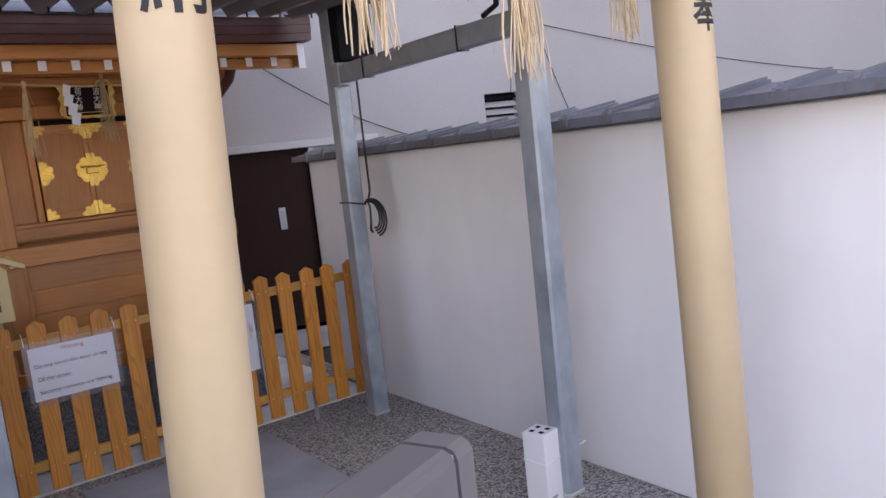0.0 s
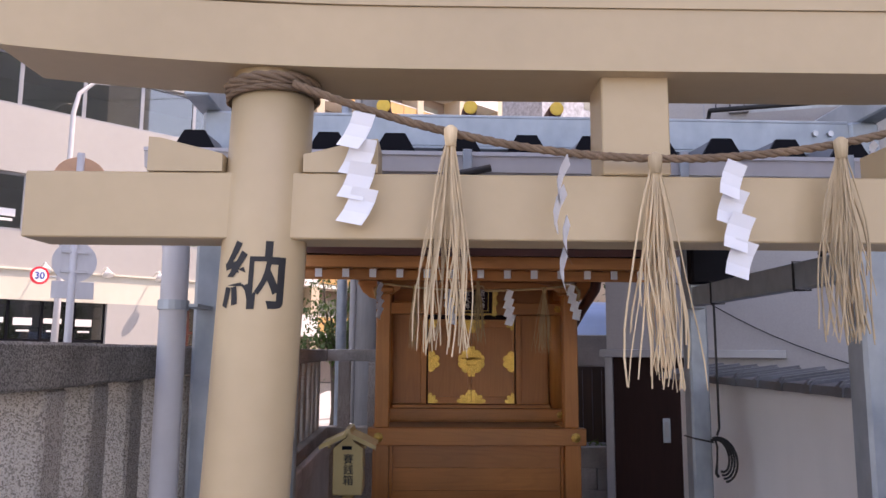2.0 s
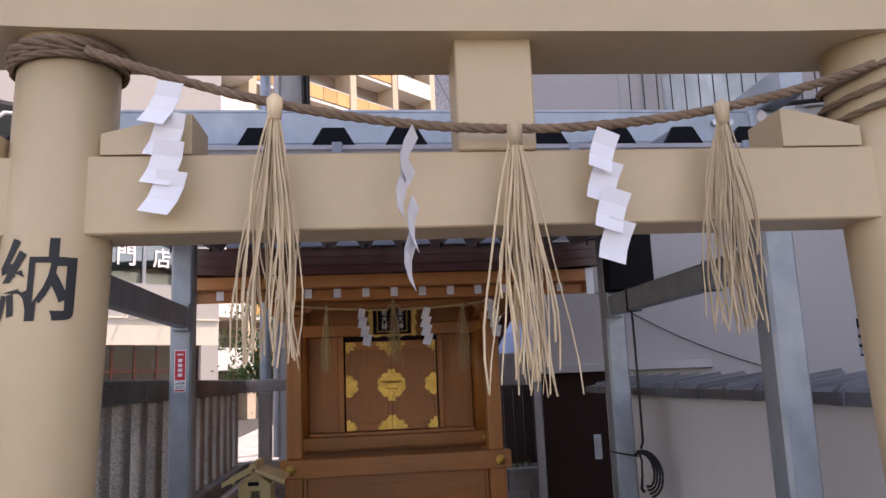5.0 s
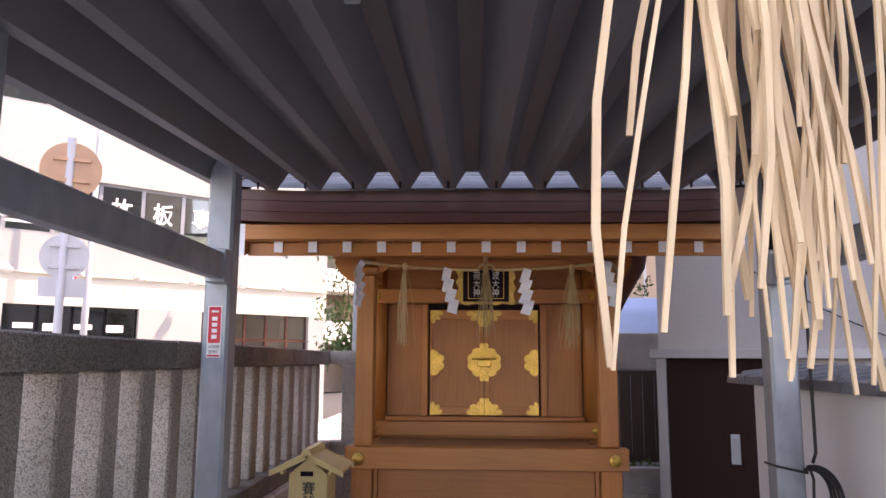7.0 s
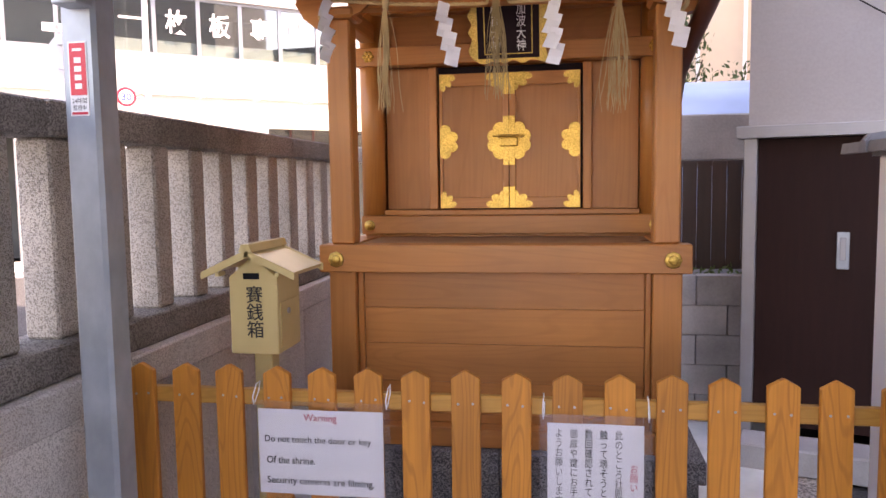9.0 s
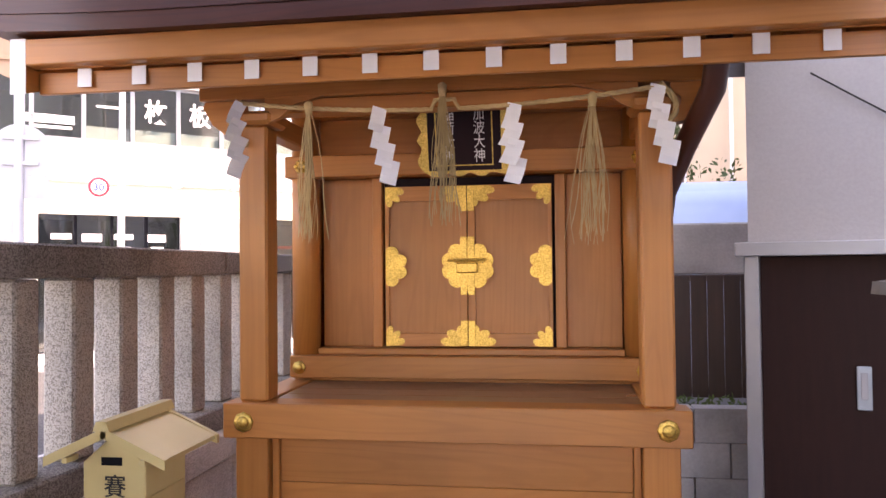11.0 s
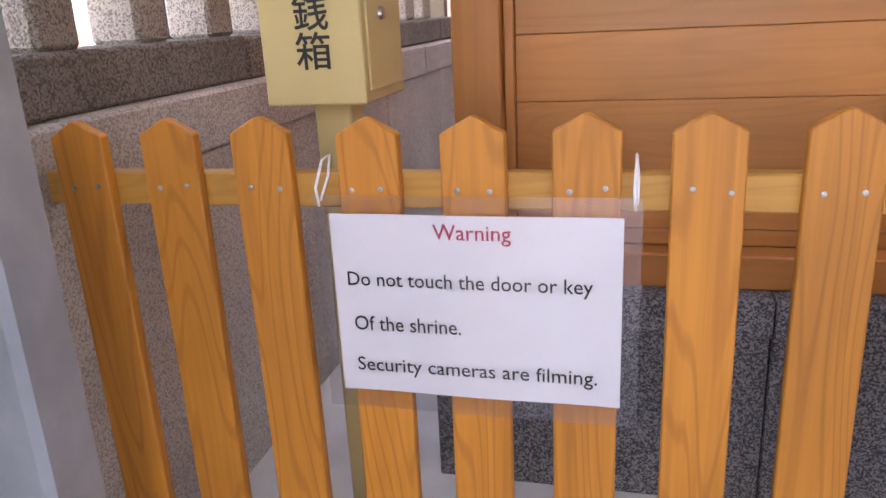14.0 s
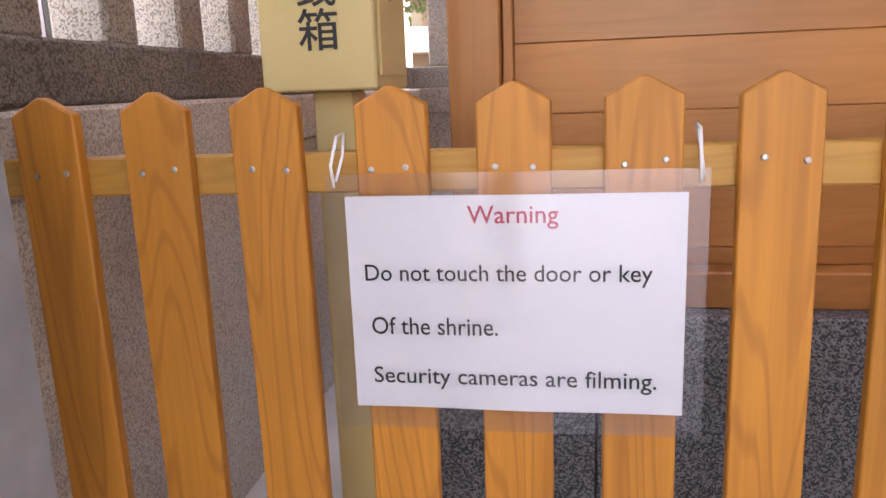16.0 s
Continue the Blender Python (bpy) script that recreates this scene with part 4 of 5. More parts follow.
Z0, Z1, XD = 1.51, 2.142, 0.329
HP = math.pi / 2
for s in (-1, 1):
    for (zc, up) in ((Z0, 1), (Z1, -1)):
        # corner plate: a quarter cloud in the outer corner
        a0 = 0 if s < 0 else HP
        cx = s * XD
        pts = [(cx, zc)] + [(cx + (-s) * p[0], zc + up * p[1]) for p in cloud(0, 0, 0.078, 0.082, 0, HP, 3, 0.34)]
        lobed(pts, sh)
    pts = [(s * XD - s * p[0], p[1]) for p in cloud(0, 1.825, 0.090, 0.085, -HP, HP, 4, 0.22)]
    lobed(pts, sh)
for (zc, up) in ((Z0, 1), (Z1, -1)):
    for s in (-1, 1):
        pts = [(s * 0.0012, zc)] + [(s * (0.0012 + p[0]), zc + up * p[1]) for p in cloud(0, 0, 0.112, 0.085, 0, HP, 3, 0.26)]
        lobed(pts, sh)
        bm = bmesh.new(); box(bm, s * 0.0145 - 0.0135, s * 0.0145 + 0.0135, -0.0075, -0.0045, min(zc, zc + up * 0.10), max(zc, zc + up * 0.10), 0.001)
        part("gilt_strap", bm, GOLD, sh, "polished gilt edge strap")
lock_z = 1.826
pts = cloud(0, lock_z, 0.106, 0.100, 0, 2 * math.pi, 10, 0.13, 120)[:-1]
plate = lobed(pts, sh, name="lock_plate", label="scalloped gilt lock plate")
for s in (-1, 1):
    bm = bmesh.new(); box(bm, s * 0.0145 - 0.0135, s * 0.0145 + 0.0135, -0.0085, -0.0055, lock_z - 0.115, lock_z + 0.115, 0.001)
    part("gilt_strap", bm, GOLD, plate, "polished gilt edge strap")
bm = bmesh.new(); tube(bm, [(-0.075, -0.028, lock_z + 0.022), (0.075, -0.028, lock_z + 0.022)], 0.006, 10)
for sx in (-0.055, 0.055):
    tube(bm, [(sx, -0.004, lock_z + 0.022), (sx, -0.03, lock_z + 0.022)], 0.011, 10)
part("lock_bar", bm, GOLD, plate, "brass bolt through two staples")
bm = bmesh.new(); box(bm, -0.042, 0.042, -0.036, -0.014, lock_z - 0.028, lock_z + 0.012, 0.004)
part("padlock", bm, GOLD, plate, "gilt box padlock")

# porch lintel with carved ends, brackets
lin = wbox("porch_lintel", SHRINE_X, -0.60, 0.60, -0.565, -0.475, 2.338, 2.386)
wbox("eave_purlin", SHRINE_X, -0.84, 0.84, -0.575, -0.465, 2.388, 2.455)
for s in (-1, 1):
    bm = bmesh.new()
    prism(bm, [(s * 0.703, 2.26), (s * 0.75, 2.27), (s * 0.80, 2.31), (s * 0.835, 2.37), (s * 0.825, 2.387), (s * 0.703, 2.387)], "y", -0.555, -0.485)
    part("carved_nose", bm, SHRINE_X, sh)
    bm = bmesh.new()
    prism(bm, [(s * 0.40, 2.387), (s * 0.601, 2.387), (s * 0.601, 2.30), (s * 0.55, 2.32), (s * 0.50, 2.362)], "y", -0.59, -0.567)
    part("bracket", bm, SHRINE_X, sh)
    bm = bmesh.new()
    box(bm, min(s * 0.62, s * 0.69), max(s * 0.62, s * 0.69), -0.47, -0.08, 2.29, 2.37, 0.006)
    part("tie_beam", bm, SHRINE_Y, sh)
# rafters with white painted ends
RS = 0.1788
for i in range(13):
    x = (i - 6) * RS
    bm = bmesh.new()
    prism(bm, [(-0.848, 2.385), (-0.848, 2.437), (0.7, 2.895), (0.7, 2.84)], "x", x - 0.021, x + 0.021)
    rf = part("rafter", bm, SHRINE_Y, sh)
    bm = bmesh.new(); box(bm, x - 0.0225, x + 0.0225, -0.853, -0.8495, 2.383, 2.439)
    part("rafter_end", bm, WHITE, rf, "white painted rafter end")
bm = bmesh.new()
prism(bm, [(-0.86, 2.438), (-0.84, 2.445), (0.7, 2.905), (0.7, 2.925), (-0.86, 2.46)], "x", -1.235, 1.235)
part("eave_boarding", bm, SHRINE_X, sh)
# panel added to stop sky light leaking in between the rafters
wbox("eave_infill", SHRINE_X, -1.235, 1.235, -0.50, -0.48, 2.456, 2.555, bevel=0.001)
wbox("eave_rail", SHRINE_X, -1.234, 1.234, -0.905, -0.862, 2.442, 2.522)
wbox("soffit_board", SHRINE_X, -1.234, 1.234, -0.840, -0.822, 2.368, 2.434, bevel=0.002)
for s in (-1, 1):
    a, b = sorted((s * 1.236, s * 1.285))
    bm = bmesh.new(); prism(bm, [(-0.895, 2.36), (-0.895, 2.523), (0.7, 2.99), (0.7, 2.85)], "x", a, b)
    gb = part("gable_rafter", bm, SHRINE_Y, sh)
    bm = bmesh.new(); box(bm, a - 0.001, b + 0.001, -0.901, -0.897, 2.358, 2.525)
    part("rafter_end", bm, WHITE, gb, "white painted rafter end")
# curved dark fascia and stepped shingle roof
def eave_lift(x):
    return 0.018 * max(0, abs(x) / 1.34 - 0.55) ** 2 / 0.2


for k, (z0, z1, ya) in enumerate(((2.523, 2.575, -0.938), (2.575, 2.63, -0.943), (2.63, 2.685, -0.948))):
    bm = bmesh.new()
    rings = []
    for i in range(33):
        x = -1.335 + 2.67 * i / 32
        u = eave_lift(x)
        rings.append([bm.verts.new(q) for q in ((x, ya, z0 + u), (x, ya, z1 - 0.001 + u), (x, ya + 0.12, z1 - 0.001 + u), (x, ya + 0.12, z0 + u))])
    for a, b in zip(rings, rings[1:]):
        for j in range(4):
            bm.faces.new((a[j], a[(j + 1) % 4], b[(j + 1) % 4], b[j]))
    bm.faces.new(rings[0]); bm.faces.new(rings[-1][::-1])
    bmesh.ops.recalc_face_normals(bm, faces=bm.faces[:])
    part("fascia_board", bm, FASCIA, sh, "dark red stained fascia board")
ROWS = 22
for k in range(ROWS):
    t0, t1 = k / ROWS, (k + 1.25) / ROWS
    def prof(t):
        return -0.985 + 1.65 * t, 2.688 + 0.42 * t + 0.62 * t * t
    (ya, za), (yb, zb) = prof(t0), prof(t1)
    bm = bmesh.new(); rings = []
    for i in range(33):
        x = -1.37 + 2.74 * i / 32
        u = eave_lift(x) * (1 - t0)
        rings.append([bm.verts.new(q) for q in ((x, ya, za + u), (x, ya + 0.002, za + 0.024 + u), (x, yb, zb + 0.008 + u), (x, yb, zb - 0.004 + u))])
    for a, b in zip(rings, rings[1:]):
        for j in range(4):
            bm.faces.new((a[j], a[(j + 1) % 4], b[(j + 1) % 4], b[j]))
    bm.faces.new(rings[0]); bm.faces.new(rings[-1][::-1])
    bmesh.ops.recalc_face_normals(bm, faces=bm.faces[:])
    part("shingle_course", bm, SHINGLE, sh)
bm = bmesh.new(); box(bm, -1.37, 1.37, 0.62, 0.80, 3.66, 3.93, 0.02)
part("roof_ridge", bm, SHINGLE, sh)
for x in (-0.73, 0.02, 0.77):
    bm = bmesh.new(); tube(bm, [(x, 0.45, 3.992), (x, 0.55, 3.995), (x, 0.71, 3.998), (x, 0.87, 3.995), (x, 0.97, 3.992)], [0.056, 0.064, 0.068, 0.064, 0.056], 20)
    log = part("ridge_billet", bm, FASCIA, sh, "dark round log laid across the ridge", True)
    bm = bmesh.new(); tube(bm, [(x, 0.45, 3.992), (x, 0.438, 3.992), (x, 0.434, 3.992), (x, 0.432, 3.992)], [0.060, 0.060, 0.050, 0.03], 20)
    part("end_cap", bm, GILTPAINT, log, "gilt disc on the log end")
bm = bmesh.new(); prism(bm, [(0.64, 3.70), (0.78, 3.70), (1.25, 2.85), (1.15, 2.80)], "x", -1.36, 1.36)
part("rear_roof", bm, SHINGLE, sh)
# brown downpipe from the eave to the side wall
bm = bmesh.new()
tube(bm, [(0.80, -0.80, 2.52), (0.80, -0.78, 2.42), (0.80, -0.70, 2.33), (0.76, -0.45, 2.20), (0.735, -0.2, 2.08), (0.73, -0.1, 1.95), (0.73, -0.05, 1.80)], 0.036, 12)
part("downpipe", bm, BROWNPIPE, sh, "dark brown metal downpipe bent under the eave", True)
# side bargeboard seen from below on the street side
for s in (-1, 1):
    bm = bmesh.new(); prism(bm, [(-0.94, 2.60), (-0.94, 2.70), (0.7, 3.66), (0.7, 3.50)], "x", s * 1.32 - 0.02, s * 1.32 + 0.02)
    part("bargeboard", bm, FASCIA, sh)

# name plaque above the doors, leaning forward
pq = thing("name_plaque", (0.01, -0.17, 2.30), "dark lacquered name plaque with gilt scalloped frame and carved characters", "plaque")
PM = Matrix.Translation((0.01, -0.125, 2.172)) @ Matrix.Rotation(radians(14), 4, "X")
bm = bmesh.new()
pts = []
for sgn, n in (((1), 5),):
    for i in range(60):
        a = 2 * math.pi * i / 60
        c, d = math.cos(a), math.sin(a)
        k = 1 / max(abs(c), abs(d))
        wob = 1 + 0.055 * math.sin(a * 14)
        pts.append((0.172 * c * k * wob, 0.15 + 0.15 * d * k * wob))
prism(bm, pts, "y", 0.0, 0.016, PM)
bmesh.ops.triangulate(bm, faces=[f for f in bm.faces if len(f.verts) > 4])
part("gilt_frame", bm, GOLD, pq, "carved gilt scalloped frame")
bm = bmesh.new(); box(bm, -0.138, 0.138, -0.006, 0.002, 0.016, 0.286, 0.002, PM)
board = part("board", bm, LACQUER, pq, "near-black lacquered board")
bm = bmesh.new()
for q in ((-0.108, 0.108, 0.034, 0.038), (-0.108, 0.108, 0.262, 0.266)):
    box(bm, q[0], q[1], -0.0085, -0.006, q[2], q[3], 0, PM)
for q in ((-0.108, -0.104), (0.104, 0.108)):
    box(bm, q[0], q[1], -0.0085, -0.006, 0.034, 0.266, 0, PM)
part("gilt_line", bm, GOLD, board)
for i, ch in enumerate(("\u7a32\n\u8377\n\u5927\n\u795e", "\u52a0\n\u6ce2\n\u5927\n\u795e")):
    ob = writing("character", ch, PAPER, None, (0, 0, 0), 0.05, width=0.042, height=0.205, lines=0.95)
    ob.matrix_basis = PM @ pose(-0.056 if i == 0 else 0.058, -0.0085, 0.15, 90, 0, 0)
    adopt(ob, board); tagged(ob, "pale carved characters")

# rope, tassels and streamers of the shrine
SRY = -0.625
sr2 = thing("shrine_rope", (0, SRY, 2.36), "thin pale straw rope hung under the shrine eave", "rope")
bm = bmesh.new()
sp = []
for i in range(91):
    s = i / 90
    x = -0.66 + 1.33 * s
    sp.append((x, SRY, 2.395 - 0.032 - 0.045 * (4 * s * (1 - s)) + 0.03 * (1 if abs(s - 0.5) < 0.03 else 0)))
strand_rope(bm, sp, 0.007)
part("hanging_rope", bm, OLDSTRAW, sr2, smooth=True)
for s in (-1, 1):
    bm = bmesh.new(); strand_rope(bm, [(s * 0.66 + (s * 0.05) * math.sin(t * 3.14), SRY + 0.03 * t, 2.37 - 0.14 * t) for t in [i / 20 for i in range(21)]], 0.009)
    part("rope_end", bm, OLDSTRAW, sr2, smooth=True)
for i, (x, ln, sprd, zz) in enumerate(((-0.435, 0.42, 0.036, 2.345), (0.0, 0.42, 0.040, 2.385), (0.46, 0.43, 0.044, 2.335))):
    straw_tassel("straw_tassel", (x, SRY - 0.012, zz), ln, sprd, 38, OLDSTRAW, "thin aged straw tassel under the shrine eave", 60 + i, 0.0017, "shrine tassels")
for i, (x, zz, t) in enumerate(((-0.66, 2.37, 55), (-0.20, 2.335, 12), (0.225, 2.33, -14), (0.655, 2.37, -8))):
    shide("paper_streamer", (x, SRY - 0.014, zz), (0.052, 0.075), radians(t), PAPER, "white zigzag paper streamer on the shrine rope", 20 + i, "shrine streamers", lean=-0.12 if i % 2 else 0.05)

# ---- picket fence ----
pf = thing("picket_fence", (0, -1.25, 0), "orange stained cedar picket fence on metal feet", "fence")
bm = bmesh.new()
W = 0.0465
prism(bm, [(-W, 0.115), (W, 0.115), (W, 1.012), (0.004, 1.036), (-0.004, 1.036), (-W, 1.012)], "y", -0.0105, 0.0105)
bmesh.ops.bevel(bm, geom=bm.edges[:], offset=0.0022, segments=1, affect="EDGES")
picket_mesh = finish("picket", bm, PICKET)
bm = bmesh.new()
tube(bm, [(0, 0, 0), (0, -0.002, 0), (0, -0.0026, 0)], [0.0043, 0.0040, 0.0022], 10)
box(bm, -0.0028, 0.0028, -0.0031, -0.0022, -0.0005, 0.0005); box(bm, -0.0005, 0.0005, -0.0031, -0.0022, -0.0028, 0.0028)
screw_mesh = finish("screw", bm, STEEL)
rng = random.Random(9)
for i in range(16):
    x = -1.161 + 0.1585 * i
    pk = piece("picket", picket_mesh, pf, (x, -1.2595 + rng.uniform(-0.001, 0.001), rng.uniform(-0.003, 0.003)), (0, rng.uniform(-0.35, 0.35), 0))
    for dx in (-0.024, 0.024):
        for z in (0.932, 0.25):
            piece("screw", screw_mesh, pk, (x + dx + rng.uniform(-0.002, 0.002), -1.2705, z + rng.uniform(-0.003, 0.003)))
for z in (0.897, 0.225):
    bm = bmesh.new(); box(bm, -1.255, 1.255, -1.248, -1.218, z, z + 0.054, 0.003)
    part("rail", bm, RAILW, pf)
for x in (-0.06, 0.115, 0.87, -0.9):
    bm = bmesh.new(); box(bm, x - 0.014, x + 0.014, -1.217, -1.212, 0.0, 0.26, 0.001); box(bm, x - 0.014, x + 0.014, -1.33, -1.213, 0.0, 0.006, 0.001)
    part("metal_foot", bm, FRAMEGREY, pf, "bent flat steel fence foot")


# ---- laminated notices ----
def notice(label, x0, x1, z0, z1, bend):
    t = thing("laminated_notice", ((x0 + x1) / 2, -1.285, (z0 + z1) / 2), label, "notice", "notices on the fence")
    for (name, mat, mx, yo) in (("paper", PAPER, 0.0, 0.0), ("film", FILM, 0.024, 0.003)):
        bm = bmesh.new()
        n = 16
        fr, bk = [], []
        for i in range(n + 1):
            u = i / n
            x = x0 - mx + (x1 - x0 + 2 * mx) * u
            y = -1.2835 - yo + bend * math.sin(u * 9.0) * 0.0016
            fr.append([bm.verts.new((x, y, z0 - mx * 1.2)), bm.verts.new((x, y, z1 + mx * 1.2))])
            bk.append([bm.verts.new((x, y + 0.0006, z0 - mx * 1.2)), bm.verts.new((x, y + 0.0006, z1 + mx * 1.2))])
        for a, b in zip(fr, fr[1:]):
            bm.faces.new((a[0], b[0], b[1], a[1]))
        for a, b in zip(bk, bk[1:]):
            bm.faces.new((a[0], a[1], b[1], b[0]))
        ob = part(name, bm, mat, t, smooth=True)
        if name == "film":
            ob.visible_shadow = False
    for x in (x0 - 0.012, x1 + 0.014):
        bm = bmesh.new()
        tube(bm, [(x, -1.287, z1 + 0.012), (x - 0.002, -1.289, z1 + 0.04), (x, -1.262, z1 + 0.075), (x, -1.23, z1 + 0.078), (x + 0.003, -1.25, z1 + 0.05), (x + 0.002, -1.284, z1 + 0.02)], 0.0022, 6)
        part("string", bm, WHITE, t, "white tie string", True)
    return t


n1 = notice("laminated white English warning notice tied to the pickets", -0.742, -0.318, 0.611, 0.897, 1)
NY = -1.2858
for body, mat, x, z, w, hh in (("Warning", REDINK, -0.528, 0.869, 0.113, 0.030), ("Do not touch the door or key", INK, -0.539, 0.794, 0.362, 0.029),
                               ("Of the shrine.", INK, -0.632, 0.726, 0.166, 0.024), ("Security cameras are filming.", INK, -0.533, 0.654, 0.365, 0.030)):
    writing("text_line", body, mat, n1, (x, NY, z), 0.03, width=w, height=hh, bold=0.0001, thick=0.0001)
n2 = notice("laminated white Japanese request notice tied to the pickets", 0.207, 0.500, 0.468, 0.885, -1)
cols = ("\u304a\u9858\u3044", "\u6b64\u306e\u3068\u3053\u308d\u793e\u6bbf\u306e\u5fa1\u6249\u3092", "\u89e6\u3063\u3066\u58ca\u305d\u3046\u3068\u3059\u308b\u884c\u70ba\u304c",
        "\u6570\u56de\u78ba\u8a8d\u3055\u308c\u3066\u3044\u307e\u3059\u3002", "\u5fa1\u6249\u3084\u9375\u306b\u304a\u624b\u3092\u89e6\u308c\u306c", "\u3088\u3046\u304a\u9858\u3044\u3057\u307e\u3059\u3002")
for i, c in enumerate(cols):
    zc, hh = (0.72, 0.085) if i == 0 else (0.868 - 0.0305 * len(c) / 2, 0.0305 * len(c))
    writing("text_line", "\n".join(c), REDINK if i == 0 else INK, n2, (0.470 - i * 0.0455, NY, zc), 0.028, width=0.024, height=hh, lines=0.95, thick=0.0001)

# ---- offertory box on its post ----
ob_ = thing("offertory_box", (-0.83, -0.98, 0), "cream enamelled metal offertory box with gabled roof on a post", "offertory box")
OX0, OX1, OY0, OY1, OZ0, OZ1 = -0.922, -0.742, -1.08, -0.86, 1.03, 1.328
bm = bmesh.new(); prism(bm, [(OX0, OZ0), (OX1, OZ0), (OX1, OZ1 - 0.02), ((OX0 + OX1) / 2, OZ1 + 0.055), (OX0, OZ1 - 0.02)], "y", OY0, OY1)
bmesh.ops.bevel(bm, geom=bm.edges[:], offset=0.003, segments=1, affect="EDGES")
body = part("body", bm, CREAMBOX, ob_)
xm = (OX0 + OX1) / 2
for s in (-1, 1):
    bm = bmesh.new()
    prism(bm, [(xm, 1.392), (xm + s * 0.168, 1.318), (xm + s * 0.168, 1.330), (xm, 1.405)], "y", OY0 - 0.045, OY1 + 0.045)
    part("roof_slope", bm, CREAMBOX, ob_)
    for yy in (OY0 - 0.050, OY1 + 0.033):
        bm = bmesh.new(); prism(bm, [(xm - s * 0.008, 1.385), (xm + s * 0.172, 1.304), (xm + s * 0.172, 1.330), (xm - s * 0.008, 1.413)], "y", yy, yy + 0.016)
        part("bargeboard", bm, CREAMBOX, ob_)
    bm = bmesh.new(); box(bm, xm + s * 0.11 - 0.008, xm + s * 0.11 + 0.008, OY0 - 0.052, OY0 + 0.0, 1.315, 1.33, 0.002)
    part("purlin_end", bm, CREAMBOX, ob_)
bm = bmesh.new(); prism(bm, [(xm - 0.024, 1.402), (xm + 0.024, 1.402), (xm + 0.014, 1.428), (xm - 0.014, 1.428)], "y", OY0 - 0.06, OY1 + 0.06)
part("ridge_bar", bm, CREAMBOX, ob_)
# black patch on the solid front stands in for the shaded slot
bm = bmesh.new(); box(bm, xm - 0.036, xm + 0.024, OY0 - 0.0015, OY0 + 0.004, 1.300, 1.322)
part("coin_slot", bm, BLACKBOX, body, "coin slot drawn as a black patch for its shade")
bm = bmesh.new(); box(bm, OX1 - 0.001, OX1 + 0.004, OY0 + 0.02, OY1 - 0.02, OZ0 + 0.02, OZ0 + 0.185, 0.002)
dr = part("lock_door", bm, CREAMBOX, body)
bm = bmesh.new(); tube(bm, [(OX1 + 0.003, -0.99, OZ0 + 0.145), (OX1 + 0.010, -0.99, OZ0 + 0.145)], [0.012, 0.010], 14)
part("key_lock", bm, STEEL, dr, "steel key lock")
for i, ch in enumerate("\u8cfd\u92ad\u7bb1"):
    writing("character", ch, INK, body, (xm + 0.004, OY0 - 0.002, 1.246 - i * 0.063), 0.06, width=0.062, height=0.061, bold=0.0005, thick=0.0002)
bm = bmesh.new(); box(bm, xm - 0.036, xm + 0.034, -1.01, -0.94, 0.0, OZ0, 0.004)
part("post", bm, CREAMBOX, ob_)

# ---- small things of the yard ----
us = thing("umbrella_stand", (1.033, -3.175, 0), "white steel umbrella stand with four square holes tied to a post", "umbrella stand")
UM = pose(1.043, -3.19, 0, 0, 0, 12)
bm = bmesh.new(); box(bm, -0.061, 0.061, -0.061, 0.061, 0.0, 0.35, 0.004, UM)
part("case", bm, WHITE, us)
# flat black squares stand in for the shade inside the holes
for dx in (-0.026, 0.026):
    for dy in (-0.026, 0.026):
        bm = bmesh.new(); box(bm, dx - 0.011, dx + 0.011, dy - 0.011, dy + 0.011, 0.349, 0.3515, 0, UM)
        part("hole_shade", bm, BLACKBOX, us)
bm = bmesh.new()
tube(bm, [UM @ Vector(p) for p in ((-0.063, 0.063, 0.22), (-0.063, -0.063, 0.21), (0.063, -0.063, 0.21), (0.07, -0.09, 0.225), (0.185, -0.125, 0.25), (0.19, -0.02, 0.25))], 0.0035, 6)
part("cord", bm, WHITE, us, "white tie cord")
bm = bmesh.new(); box(bm, -0.04, 0.01, -0.0625, -0.0615, 0.03, 0.045, 0, UM)
part("small_label", bm, FRAMEGREY, us)

cb = thing("grey_cabinet", (-0.95, -5.1, 0), "dark grey painted metal cabinet with rounded top edge", "cabinet")
CM = pose(-0.821, -5.025, 0, 0, 0, 21.5)
OUT = [(-0.076, 0.0), (0.0, 0.0), (0.0, 1.372), (-0.004, 1.381), (-0.013, 1.385), (-0.063, 1.385), (-0.072, 1.381), (-0.076, 1.372)]
bm = bmesh.new(); prism(bm, OUT, "x", -0.34, -0.036, CM)
part("case", bm, CABINET, cb)
bm = bmesh.new(); box(bm, -0.0355, -0.0305, -0.072, -0.004, 0.0, 1.378, 0.001, CM)
part("trim_strip", bm, FRAMEGREY, cb, "silver trim strip")
bm = bmesh.new(); prism(bm, OUT, "x", -0.030, 0.0, CM)
part("end_panel", bm, CABINET, cb)

bb = thing("security_box", (1.3, -1.57, 2.30), "black plastic security camera box fixed on a steel post", "security box")
bm = bmesh.new(); box(bm, 1.138, 1.403, -1.62, -1.535, 2.29, 2.70, 0.012)
part("case", bm, BLACKBOX, bb)
bm = bmesh.new(); box(bm, 1.183, 1.210, -1.6225, -1.6195, 2.655, 2.682)
part("label_sticker", bm, WHITE, bb, "small white sticker")
cab = thing("cable_loop", (1.28, -1.5, 1.45), "black cable running down a post and coiled in a loop", "cable")
bm = bmesh.new()
